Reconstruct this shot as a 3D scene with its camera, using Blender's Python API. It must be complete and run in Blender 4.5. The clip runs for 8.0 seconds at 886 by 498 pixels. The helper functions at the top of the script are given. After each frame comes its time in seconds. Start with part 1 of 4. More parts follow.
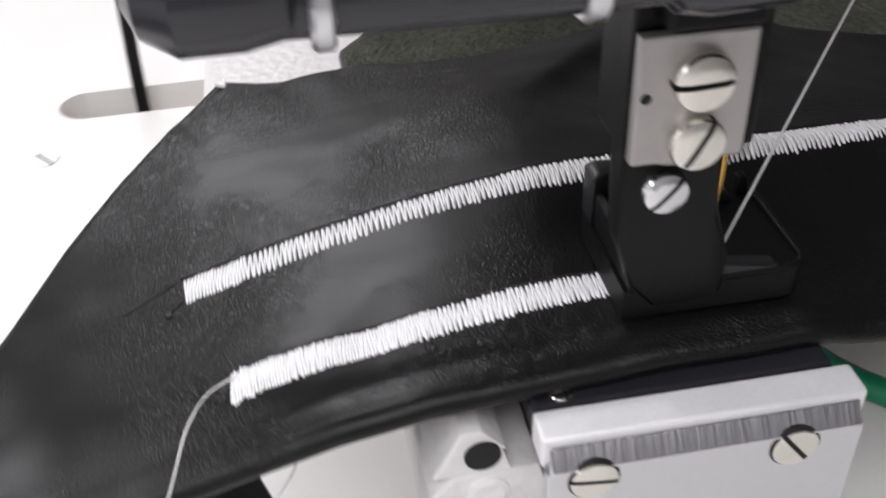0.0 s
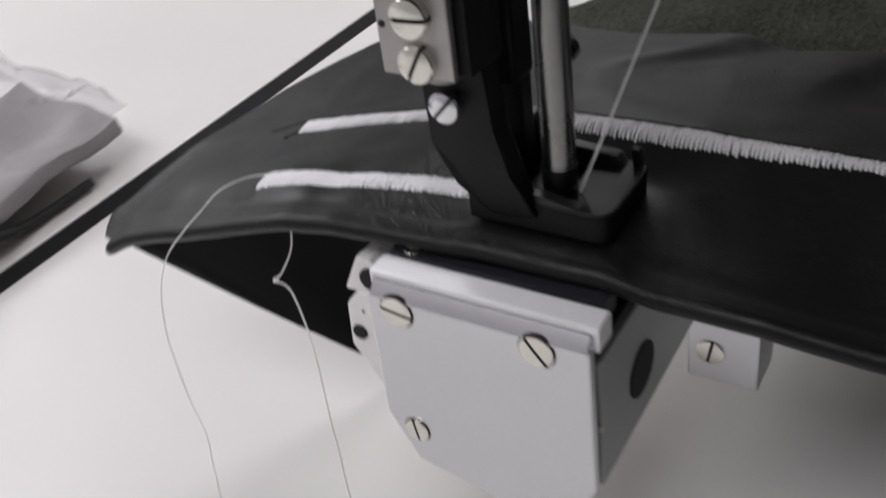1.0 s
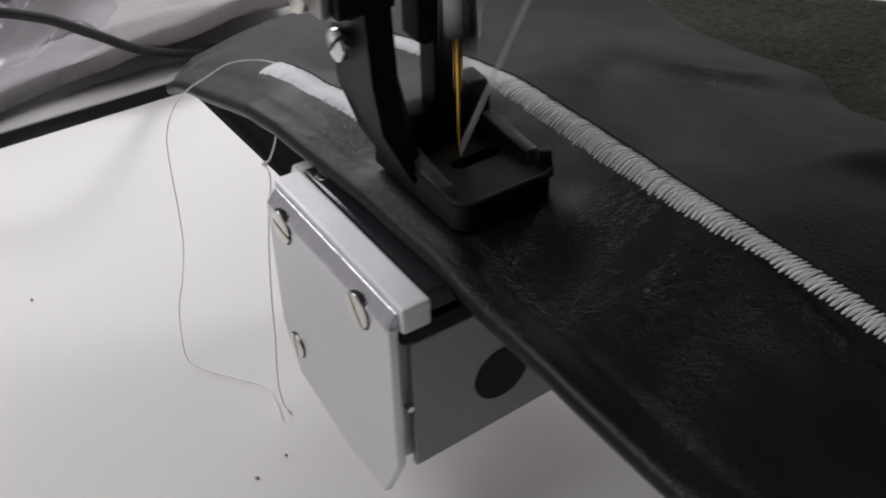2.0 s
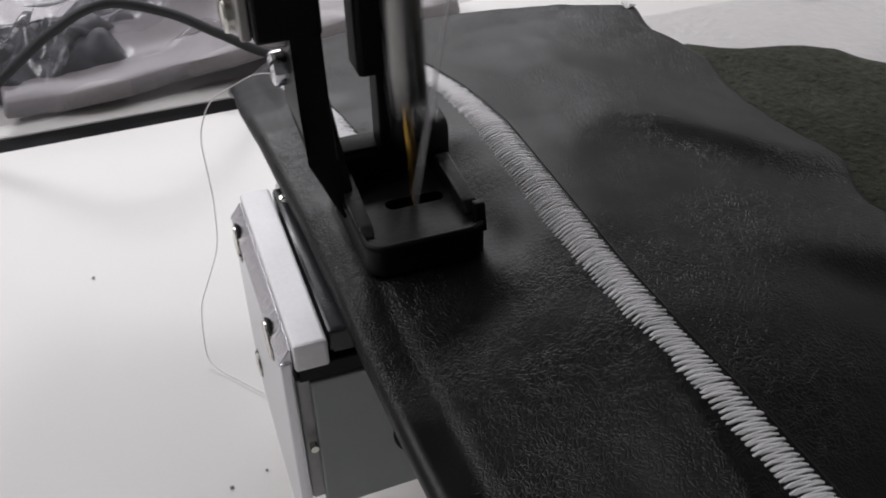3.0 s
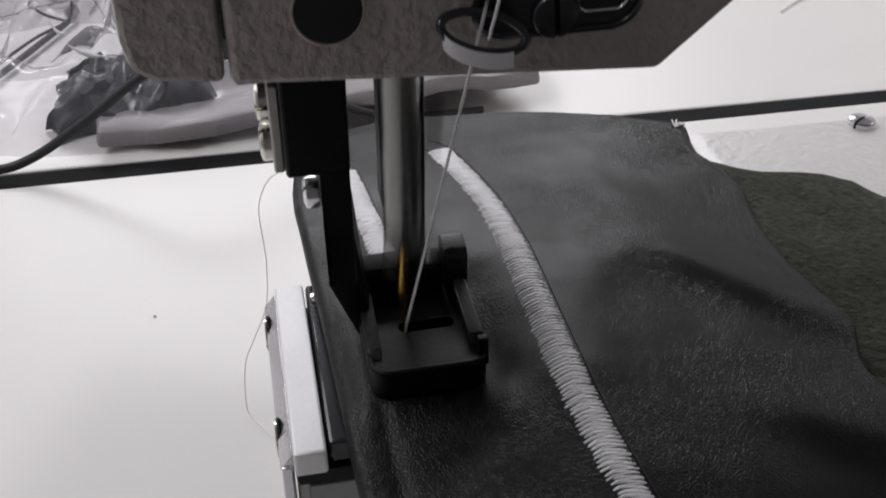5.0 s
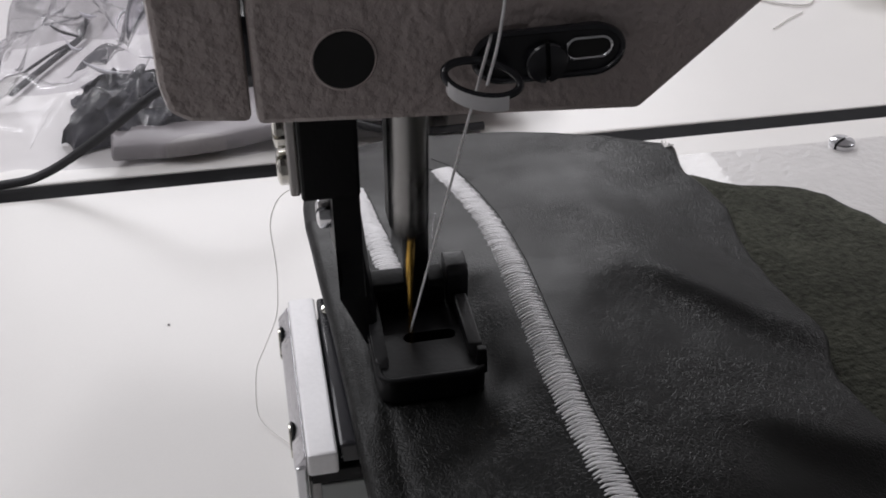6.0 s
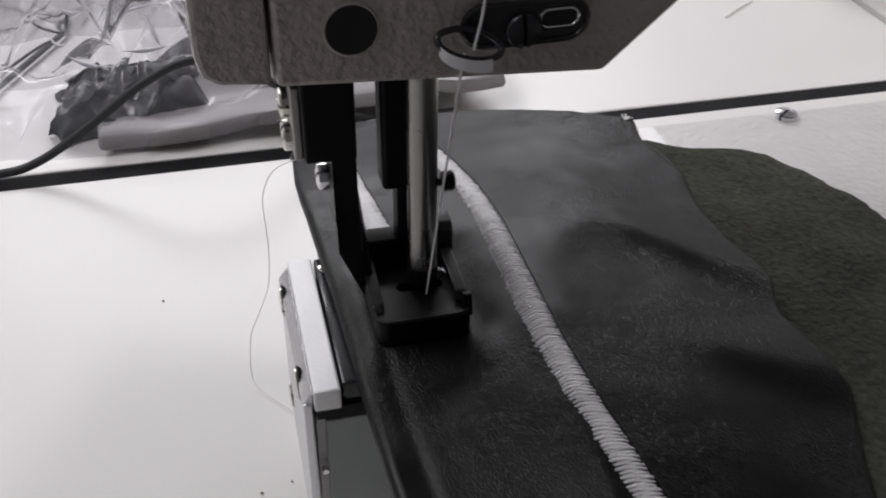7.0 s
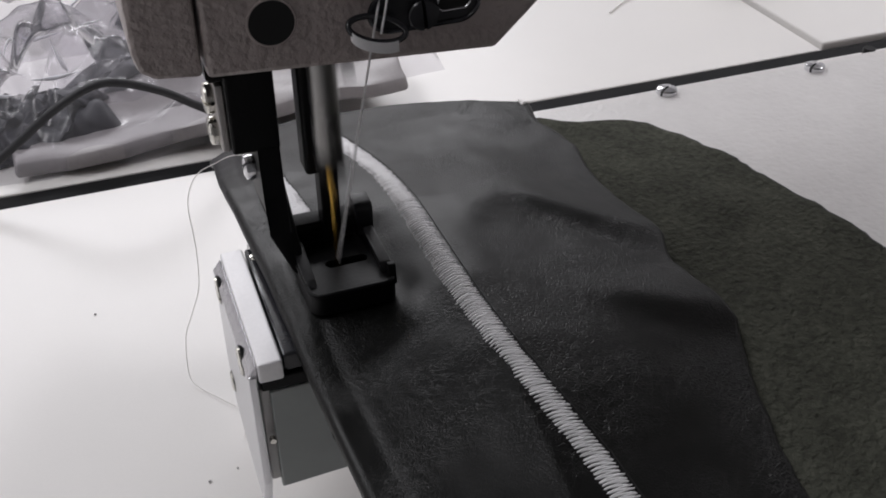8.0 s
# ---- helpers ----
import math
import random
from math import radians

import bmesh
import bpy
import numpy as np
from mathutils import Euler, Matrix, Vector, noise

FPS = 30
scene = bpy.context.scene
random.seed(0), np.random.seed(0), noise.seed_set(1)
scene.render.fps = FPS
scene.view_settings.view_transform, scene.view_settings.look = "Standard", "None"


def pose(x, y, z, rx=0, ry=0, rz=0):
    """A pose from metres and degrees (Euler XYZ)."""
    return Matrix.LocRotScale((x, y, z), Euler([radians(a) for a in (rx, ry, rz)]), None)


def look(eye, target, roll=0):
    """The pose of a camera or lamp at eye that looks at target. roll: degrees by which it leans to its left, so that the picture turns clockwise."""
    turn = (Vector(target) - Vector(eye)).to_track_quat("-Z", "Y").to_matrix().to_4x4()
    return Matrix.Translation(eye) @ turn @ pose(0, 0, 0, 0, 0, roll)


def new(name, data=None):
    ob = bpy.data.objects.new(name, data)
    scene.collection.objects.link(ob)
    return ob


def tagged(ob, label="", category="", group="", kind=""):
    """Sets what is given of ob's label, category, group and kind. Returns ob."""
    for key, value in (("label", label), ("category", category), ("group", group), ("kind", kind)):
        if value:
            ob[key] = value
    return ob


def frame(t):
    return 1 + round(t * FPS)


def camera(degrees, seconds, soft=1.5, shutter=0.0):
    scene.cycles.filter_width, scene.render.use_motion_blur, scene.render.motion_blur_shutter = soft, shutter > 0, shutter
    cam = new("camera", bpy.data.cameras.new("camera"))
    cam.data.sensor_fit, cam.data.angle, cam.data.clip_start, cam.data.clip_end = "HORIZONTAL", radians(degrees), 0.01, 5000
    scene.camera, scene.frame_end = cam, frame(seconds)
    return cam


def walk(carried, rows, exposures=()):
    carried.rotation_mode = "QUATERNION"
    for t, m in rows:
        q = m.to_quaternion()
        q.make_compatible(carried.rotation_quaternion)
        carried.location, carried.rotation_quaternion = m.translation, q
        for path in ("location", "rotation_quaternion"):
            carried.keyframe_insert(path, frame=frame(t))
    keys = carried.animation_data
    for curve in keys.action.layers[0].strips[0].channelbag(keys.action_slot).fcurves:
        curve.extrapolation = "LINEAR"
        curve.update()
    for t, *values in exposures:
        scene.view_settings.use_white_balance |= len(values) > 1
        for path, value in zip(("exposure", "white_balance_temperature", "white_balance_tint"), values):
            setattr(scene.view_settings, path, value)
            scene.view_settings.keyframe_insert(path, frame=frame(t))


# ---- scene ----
cam = camera(46.0, 8.0, 1.8, 0.4)
PATH = [
    (0, (-0.110, 0.060, 0.234), (1.455, -0.191, -0.987), -2.1),
    (0.2, (-0.122, 0.034, 0.231), (1.478, 0.002, -0.969), -2.7),
    (0.5, (-0.13, -0.022, 0.235), (1.471, 0.34, -0.908), -4.2),
    (0.8, (-0.143, -0.068, 0.249), (1.315, 0.676, -0.9), -6.3),
    (1, (-0.149, -0.102, 0.243), (1.196, 0.842, -0.897), -8.1),
    (1.2, (-0.134, -0.126, 0.244), (1.104, 0.912, -0.936), -6.8),
    (1.5, (-0.115, -0.15, 0.246), (0.973, 1.045, -0.933), -2.4),
    (2, (-0.075, -0.168, 0.242), (0.777, 1.154, -0.993), -1.2),
    (2.2, (-0.053, -0.174, 0.239), (0.702, 1.213, -0.988), -3.1),
    (3.3, (-0.014, -0.185, 0.238), (0.43, 1.362, -0.949), -0.5),
    (3.5, (-0.016, -0.183, 0.233), (0.418, 1.374, -0.946), 0.5),
    (4, (-0.009, -0.187, 0.242), (0.348, 1.354, -0.982), 1.0),
    (4.5, (0.002, -0.185, 0.249), (0.334, 1.385, -0.946), 0.4),
    (5, (0.003, -0.185, 0.266), (0.327, 1.399, -0.911), 0.3),
    (5.2, (0.003, -0.187, 0.27), (0.322, 1.402, -0.902), 0.4),
    (6.3, (-0.002, -0.205, 0.282), (0.326, 1.386, -0.884), 0.4),
    (6.5, (-0.004, -0.211, 0.284), (0.337, 1.38, -0.879), 0.3),
    (7, (-0.012, -0.226, 0.287), (0.378, 1.35, -0.882), 0.6),
    (7.5, (-0.012, -0.25, 0.291), (0.464, 1.316, -0.858), -0.1),
    (8, (-0.022, -0.253, 0.292), (0.532, 1.294, -0.849), -0.7),
]
walk(cam, [(t, look(eye, target, roll)) for t, eye, target, roll in PATH],
     ((0.0, 0.60), (0.5, 0.48), (0.8, 0.22), (1.2, 0.0), (2.0, -0.15), (3.5, 0.0), (8.0, 0.0)))
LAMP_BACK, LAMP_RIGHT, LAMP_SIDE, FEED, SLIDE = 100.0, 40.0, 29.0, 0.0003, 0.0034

# ---- light: closed workroom, three unseen area lamps added under its ceiling ----
world = bpy.data.worlds.new("world")
scene.world = world
world.use_nodes = True
world.node_tree.nodes["Background"].inputs[0].default_value = (0.75, 0.8, 0.9, 1)
world.node_tree.nodes["Background"].inputs[1].default_value = 0.3


def unseen_ceiling_lamp(x, y, z, sx, sy, watts, tint):
    data = bpy.data.lights.new("unseen_ceiling_lamp", "AREA")
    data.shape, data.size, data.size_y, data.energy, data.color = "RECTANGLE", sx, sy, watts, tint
    ob = new("unseen_ceiling_lamp", data)
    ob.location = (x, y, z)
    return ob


# Added lamps: back one for grazing leather sheen, right and side ones as fill.
unseen_ceiling_lamp(0.3, 3.40, 1.98, 2.8, 1.2, LAMP_BACK, (0.970, 0.963, 1.0))
unseen_ceiling_lamp(2.35, 0.70, 1.98, 0.9, 1.2, LAMP_RIGHT, (0.970, 0.963, 1.0))
unseen_ceiling_lamp(-1.25, 0.55, 1.98, 1.0, 2.0, LAMP_SIDE, (0.970, 0.963, 1.0))


# ---- materials ----
def material(name, colour, rough=0.5, metal=0.0, grain=0.0, grain_scale=400.0, bump=0.0, bump_scale=800.0, stain=0.0, stain_scale=30.0, spec=0.5, kind="noise", coat=0.0, depth=0.0004):
    m = bpy.data.materials.new(name)
    m.use_nodes = True
    nt = m.node_tree
    n, l = nt.nodes, nt.links
    b = n["Principled BSDF"]
    b.inputs["Roughness"].default_value = rough
    b.inputs["Metallic"].default_value = metal
    b.inputs["Specular IOR Level"].default_value = spec
    b.inputs["Coat Weight"].default_value = coat
    b.inputs["Base Color"].default_value = (*colour, 1)
    tc = n.new("ShaderNodeTexCoord")
    fac = None
    if grain or stain:
        t1 = n.new("ShaderNodeTexNoise")
        t1.inputs["Scale"].default_value, t1.inputs["Detail"].default_value = grain_scale, 4
        t2 = n.new("ShaderNodeTexNoise")
        t2.inputs["Scale"].default_value, t2.inputs["Detail"].default_value = stain_scale, 5
        l.new(tc.outputs["Object"], t1.inputs["Vector"])
        l.new(tc.outputs["Object"], t2.inputs["Vector"])
        mix = n.new("ShaderNodeMath")
        mix.operation = "MULTIPLY_ADD"
        mix.inputs[1].default_value, mix.inputs[2].default_value = grain * 2, 1 - grain
        l.new(t1.outputs["Fac"], mix.inputs[0])
        mix2 = n.new("ShaderNodeMath")
        mix2.operation = "MULTIPLY_ADD"
        mix2.inputs[1].default_value, mix2.inputs[2].default_value = stain * 2, 1 - stain
        l.new(t2.outputs["Fac"], mix2.inputs[0])
        mul = n.new("ShaderNodeMath")
        mul.operation = "MULTIPLY"
        l.new(mix.outputs[0], mul.inputs[0])
        l.new(mix2.outputs[0], mul.inputs[1])
        col = n.new("ShaderNodeVectorMath")
        col.operation = "SCALE"
        col.inputs[0].default_value = colour
        l.new(mul.outputs[0], col.inputs["Scale"])
        l.new(col.outputs[0], b.inputs["Base Color"])
        r = n.new("ShaderNodeMath")
        r.operation = "MULTIPLY_ADD"
        r.inputs[1].default_value, r.inputs[2].default_value = 0.3 * rough, rough * 0.85
        l.new(t2.outputs["Fac"], r.inputs[0])
        l.new(r.outputs[0], b.inputs["Roughness"])
    if bump:
        bm_ = n.new("ShaderNodeBump")
        bm_.inputs["Strength"].default_value, bm_.inputs["Distance"].default_value = bump, depth
        if kind == "leather":
            v = n.new("ShaderNodeTexVoronoi")
            v.feature = "DISTANCE_TO_EDGE"
            v.inputs["Scale"].default_value = bump_scale
            wob = n.new("ShaderNodeTexNoise")
            wob.inputs["Scale"].default_value = bump_scale * 0.3
            add = n.new("ShaderNodeMixRGB")
            add.inputs[0].default_value = 0.004
            l.new(tc.outputs["Object"], wob.inputs["Vector"])
            l.new(tc.outputs["Object"], add.inputs[1])
            l.new(wob.outputs["Color"], add.inputs[2])
            l.new(add.outputs[0], v.inputs["Vector"])
            patch = n.new("ShaderNodeTexNoise")
            patch.inputs["Scale"].default_value = 28
            l.new(tc.outputs["Object"], patch.inputs["Vector"])
            ramp = n.new("ShaderNodeMapRange")
            ramp.inputs[1].default_value, ramp.inputs[2].default_value = 0.4, 0.62
            ramp.inputs[3].default_value, ramp.inputs[4].default_value = 0.15, 1.0
            l.new(patch.outputs["Fac"], ramp.inputs[0])
            lim = n.new("ShaderNodeMath")
            lim.operation = "MINIMUM"
            lim.inputs[1].default_value = 0.22
            l.new(v.outputs["Distance"], lim.inputs[0])
            mm = n.new("ShaderNodeMath")
            mm.operation = "MULTIPLY"
            l.new(lim.outputs[0], mm.inputs[0])
            l.new(ramp.outputs[0], mm.inputs[1])
            l.new(mm.outputs[0], bm_.inputs["Height"])
        elif kind == "brushed":
            mp = n.new("ShaderNodeMapping")
            mp.inputs["Scale"].default_value = (0.05, 1, 0.05)
            t3 = n.new("ShaderNodeTexNoise")
            t3.inputs["Scale"].default_value = bump_scale
            l.new(tc.outputs["Object"], mp.inputs[0])
            l.new(mp.outputs[0], t3.inputs["Vector"])
            l.new(t3.outputs["Fac"], bm_.inputs["Height"])
        else:
            t3 = n.new("ShaderNodeTexNoise")
            t3.inputs["Scale"].default_value, t3.inputs["Detail"].default_value = bump_scale, 3
            l.new(tc.outputs["Object"], t3.inputs["Vector"])
            l.new(t3.outputs["Fac"], bm_.inputs["Height"])
        l.new(bm_.outputs[0], b.inputs["Normal"])
    return m


TABLE = material("table_laminate", (0.78, 0.76, 0.74), 0.35, grain=0.02, grain_scale=900, stain=0.05, stain_scale=9, bump=0.05, bump_scale=500)
CAST = material("white_cast_paint", (0.74, 0.72, 0.71), 0.3, grain=0.05, grain_scale=300, stain=0.08, stain_scale=60, bump=0.7, bump_scale=380, coat=0.3, depth=0.0006)
HEADPAINT = material("head_hammer_paint", (0.39, 0.335, 0.32), 0.4, grain=0.05, grain_scale=300, stain=0.06, stain_scale=50, bump=1.0, bump_scale=360, coat=0.25, depth=0.0014)
SMOOTHPAINT = material("smooth_grey_paint", (0.30, 0.32, 0.31), 0.3, grain=0.03, grain_scale=300, stain=0.12, stain_scale=70, bump=0.05)
WALL = material("wall_paint", (0.45, 0.44, 0.44), 0.8, grain=0.03, grain_scale=60, stain=0.05, stain_scale=2)
# Unseen south wall is kept dark to cut fill light from the front.
DARKWALL = material("dark_fill_cut_wall", (0.16, 0.16, 0.16), 0.9, grain=0.05, grain_scale=60, stain=0.1, stain_scale=2)
FLOOR = material("floor_vinyl", (0.3, 0.3, 0.3), 0.5, grain=0.05, grain_scale=50, stain=0.1, stain_scale=3)
LEATHER = material("dark_leather", (0.0034, 0.0037, 0.0034), 0.38, depth=0.00031, grain=0.12, grain_scale=600, stain=0.12, stain_scale=25, bump=1.0, bump_scale=1000, kind="leather", spec=0.26)
SUEDE = material("grey_green_suede", (0.064, 0.066, 0.053), 0.95, grain=0.65, grain_scale=420, stain=0.6, stain_scale=48, bump=1.0, bump_scale=600, spec=0.1, depth=0.0012)
CHROME = material("polished_chrome", (0.72, 0.72, 0.74), 0.16, metal=1.0, grain=0.03, stain=0.06, stain_scale=80, bump=0.03, bump_scale=300)
PLATE = material("satin_nickel_plate", (0.66, 0.66, 0.68), 0.3, metal=1.0, grain=0.03, grain_scale=500, stain=0.05, stain_scale=50, bump=0.04, bump_scale=700)
SLAB = material("bright_ground_steel", (0.80, 0.79, 0.80), 0.55, metal=0.35, grain=0.06, grain_scale=900, stain=0.06, stain_scale=80, bump=0.12, bump_scale=900)
GROUND = material("ground_bevel", (0.62, 0.61, 0.64), 0.2, metal=1.0, grain=0.06, bump=0.6, bump_scale=1300, kind="brushed")
SCREW = material("screw_nickel", (0.74, 0.72, 0.66), 0.23, metal=1.0, grain=0.05, stain=0.12, stain_scale=200, bump=0.04)
OLDSTEEL = material("brushed_clamp_steel", (0.42, 0.40, 0.39), 0.45, metal=0.8, grain=0.06, stain=0.12, stain_scale=120, bump=0.1, bump_scale=1200)
BAR = material("needle_bar_steel", (0.27, 0.265, 0.26), 0.28, metal=1.0, grain=0.05, stain=0.15, stain_scale=90, bump=0.05)
BLACKPAINT = material("blackened_steel", (0.003, 0.003, 0.0035), 0.45, grain=0.2, grain_scale=500, stain=0.2, stain_scale=120, bump=0.15, bump_scale=900, spec=0.18)
WORNBLACK = material("worn_blackened_steel", (0.008, 0.008, 0.009), 0.4, grain=0.3, grain_scale=700, stain=0.35, stain_scale=220, bump=0.2, bump_scale=900)
BLACKGLOSS = material("black_gloss", (0.02, 0.02, 0.024), 0.2, grain=0.1, stain=0.1, bump=0.03)
DARKRUBBER = material("dark_rubber", (0.020, 0.020, 0.023), 0.55, grain=0.1, grain_scale=300, stain=0.2, stain_scale=40, bump=0.2)
GOLD = material("titanium_gold_needle", (0.75, 0.46, 0.1), 0.25, metal=1.0)
THREAD = material("white_thread", (0.80, 0.79, 0.80), 0.75, grain=0.12, grain_scale=1500, stain=0.04, stain_scale=60, bump=0.4, bump_scale=3000)
WEAKTHREAD = material("white_bobbin_thread", (0.88, 0.86, 0.84), 0.8, grain=0.05, grain_scale=2500)
SEAMRUBBER = material("black_gap_rubber", (0.010, 0.010, 0.011), 0.85, grain=0.1, grain_scale=300, stain=0.2, stain_scale=40, bump=0.2, spec=0.2)
# Near-black paints the shade inside holes, screw slots and recesses.
HOLE = material("hole_shade", (0.006, 0.006, 0.006), 0.8)
GREEN = material("green_plastic", (0.005, 0.21, 0.10), 0.4, grain=0.05, stain=0.1, bump=0.05)
BEIGE = material("beige_plastic", (0.6, 0.58, 0.5), 0.5, grain=0.05, stain=0.05)
SLOTWOOD = material("raw_board", (0.82, 0.70, 0.56), 0.8, grain=0.1, grain_scale=200, stain=0.1, bump=0.2)
INK = material("marking_ink", (0.008, 0.008, 0.009), 0.6)
ROLLGREY = material("grey_sheet", (0.30, 0.28, 0.285), 0.4, grain=0.12, stain=0.2, stain_scale=30, bump=0.2)
BUNDLE = material("navy_leather_roll", (0.022, 0.022, 0.031), 0.5, grain=0.2, stain=0.25, stain_scale=20, bump=0.3, bump_scale=300)


def film_material():
    m = bpy.data.materials.new("clear_plastic_film")
    m.use_nodes = True
    n, l = m.node_tree.nodes, m.node_tree.links
    out = n["Material Output"]
    n.remove(n["Principled BSDF"])
    tr = n.new("ShaderNodeBsdfTransparent")
    # Grey tint stands in for the film's shading of the table beneath.
    tr.inputs[0].default_value = (0.86, 0.85, 0.87, 1)
    gl = n.new("ShaderNodeBsdfGlossy")
    gl.inputs["Roughness"].default_value = 0.16
    df = n.new("ShaderNodeBsdfDiffuse")
    df.inputs[0].default_value = (0.88, 0.88, 0.92, 1)
    fr = n.new("ShaderNodeFresnel")
    fr.inputs[0].default_value = 1.5
    tc = n.new("ShaderNodeTexCoord")
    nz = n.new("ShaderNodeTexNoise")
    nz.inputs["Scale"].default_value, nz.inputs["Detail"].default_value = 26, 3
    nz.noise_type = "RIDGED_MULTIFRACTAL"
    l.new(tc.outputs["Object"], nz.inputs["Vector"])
    # Ridged noise paints white streaks in place of highlights on the film's folds.
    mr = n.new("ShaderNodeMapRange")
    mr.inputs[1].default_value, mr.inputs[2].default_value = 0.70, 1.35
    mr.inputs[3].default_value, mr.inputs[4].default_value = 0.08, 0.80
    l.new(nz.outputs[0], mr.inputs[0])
    m1 = n.new("ShaderNodeMixShader")
    m2 = n.new("ShaderNodeMixShader")
    half = n.new("ShaderNodeMath")
    half.operation = "MULTIPLY"
    half.inputs[1].default_value = 0.9
    l.new(fr.outputs[0], half.inputs[0])
    l.new(half.outputs[0], m1.inputs[0])
    l.new(tr.outputs[0], m1.inputs[1])
    l.new(gl.outputs[0], m1.inputs[2])
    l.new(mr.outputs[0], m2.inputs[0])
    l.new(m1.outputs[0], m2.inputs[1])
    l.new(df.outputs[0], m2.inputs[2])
    l.new(m2.outputs[0], out.inputs["Surface"])
    return m


FILM = film_material()
GLINT = material("film_crease_glint", (0.86, 0.86, 0.90), 0.25, grain=0.05, stain=0.05)


# ---- mesh helpers ----
def part(name, bm, mat, parent=None, label="", smooth=30):
    me = bpy.data.meshes.new(name)
    bmesh.ops.recalc_face_normals(bm, faces=bm.faces[:])
    round_ = all(f.smooth for f in bm.faces)
    bm.to_mesh(me)
    bm.free()
    me.materials.append(mat)
    if smooth:
        me.polygons.foreach_set("use_smooth", [True] * len(me.polygons))
        me.set_sharp_from_angle(angle=radians(60 if round_ or smooth == 60 else min(smooth, 20)))
    ob = new(name, me)
    if parent is not None:
        ob.parent = parent
    if label:
        ob["label"] = label
    return ob


def thing(name, label, category, at=(0, 0, 0), group="", kind=""):
    ob = new(name)
    ob.empty_display_size = 0.01
    ob.location = at
    return tagged(ob, label, category, group, kind)


def box(x0, x1, y0, y1, z0, z1, bevel=0.0, seg=2, bm=None):
    b = bm or bmesh.new()
    t = bmesh.new()
    bmesh.ops.create_cube(t, size=1, matrix=Matrix.LocRotScale(((x0 + x1) / 2, (y0 + y1) / 2, (z0 + z1) / 2), None, (x1 - x0, y1 - y0, z1 - z0)))
    if bevel:
        bmesh.ops.bevel(t, geom=t.edges[:], offset=bevel, segments=seg, affect="EDGES", profile=0.5)
    return merge(b, t)


def merge(b, t):
    vs = {v: b.verts.new(v.co) for v in t.verts}
    for f in t.faces:
        b.faces.new([vs[v] for v in f.verts]).smooth = f.smooth
    t.free()
    return b


def prism(points, axis, a0, a1, bevel=0.0, seg=2, bm=None):
    """A polygon (list of pairs) drawn out along an axis: 'x' takes (y, z), 'y' takes (x, z), 'z' takes (x, y)."""
    def put(p, a):
        return {"x": (a, p[0], p[1]), "y": (p[0], a, p[1]), "z": (p[0], p[1], a)}[axis]
    t = bmesh.new()
    lo = [t.verts.new(put(p, a0)) for p in points]
    hi = [t.verts.new(put(p, a1)) for p in points]
    t.faces.new(lo)
    t.faces.new(hi[::-1])
    for i in range(len(points)):
        j = (i + 1) % len(points)
        t.faces.new((lo[i], lo[j], hi[j], hi[i]))
    if bevel:
        bmesh.ops.bevel(t, geom=t.edges[:], offset=bevel, segments=seg, affect="EDGES", profile=0.5)
    return merge(bm or bmesh.new(), t)


def lathe(profile, axis="z", at=(0, 0, 0), n=24, bm=None):
    """Turned shape: profile of (radius, height) along the axis."""
    t = bmesh.new()
    rings = []
    for r, h in profile:
        ring = []
        for i in range(n):
            a = 2 * math.pi * i / n
            p = (r * math.cos(a), r * math.sin(a), h)
            p = {"z": p, "x": (p[2], p[0], p[1]), "y": (p[0], p[2], p[1])}[axis]
            ring.append(t.verts.new((p[0] + at[0], p[1] + at[1], p[2] + at[2])))
        rings.append(ring)
    for a, b in zip(rings, rings[1:]):
        for i in range(n):
            j = (i + 1) % n
            t.faces.new((a[i], a[j], b[j], b[i]))
    t.faces.new(rings[0][::-1])
    t.faces.new(rings[-1])
    return merge(bm or bmesh.new(), t)


def tube(points, r, n=8, bm=None, closed=False):
    t = bmesh.new()
    pts = [Vector(p) for p in points]
    rings = []
    up = Vector((0.3, 0.2, 1)).normalized()
    for i, p in enumerate(pts):
        a = pts[(i - 1) % len(pts)] if (i or closed) else p
        b = pts[(i + 1) % len(pts)] if (i < len(pts) - 1 or closed) else p
        d = (b - a).normalized()
        s = d.cross(up)
        s = s.normalized() if s.length > 1e-5 else Vector((1, 0, 0))
        w = d.cross(s)
        up = -w if w.dot(up) < 0 else w
        w = up
        s = d.cross(w).normalized()
        rr = r(i / (len(pts) - 1)) if callable(r) else r
        rings.append([t.verts.new(p + rr * (math.cos(2 * math.pi * k / n) * s + math.sin(2 * math.pi * k / n) * w)) for k in range(n)])
    pairs = list(zip(rings, rings[1:])) + ([(rings[-1], rings[0])] if closed else [])
    for a, b in pairs:
        for k in range(n):
            t.faces.new((a[k], a[(k + 1) % n], b[(k + 1) % n], b[k]))
    if not closed:
        t.faces.new(rings[0][::-1])
        t.faces.new(rings[-1])
    for f in t.faces:
        f.smooth = True
    return merge(bm or bmesh.new(), t)


def spline(keys, n=10):
    """Smooth path through keys."""
    k = [Vector(p) for p in keys]
    out = []
    for i in range(len(k) - 1):
        p0, p1, p2, p3 = k[max(i - 1, 0)], k[i], k[i + 1], k[min(i + 2, len(k) - 1)]
        for j in range(n):
            t = j / n
            out.append(0.5 * ((2 * p1) + (p2 - p0) * t + (2 * p0 - 5 * p1 + 4 * p2 - p3) * t * t + (3 * p1 - p0 - 3 * p2 + p3) * t ** 3))
    return out + [k[-1]]


def ramp(a, b, v):
    t = min(max((v - a) / (b - a), 0), 1)
    return t * t * (3 - 2 * t)


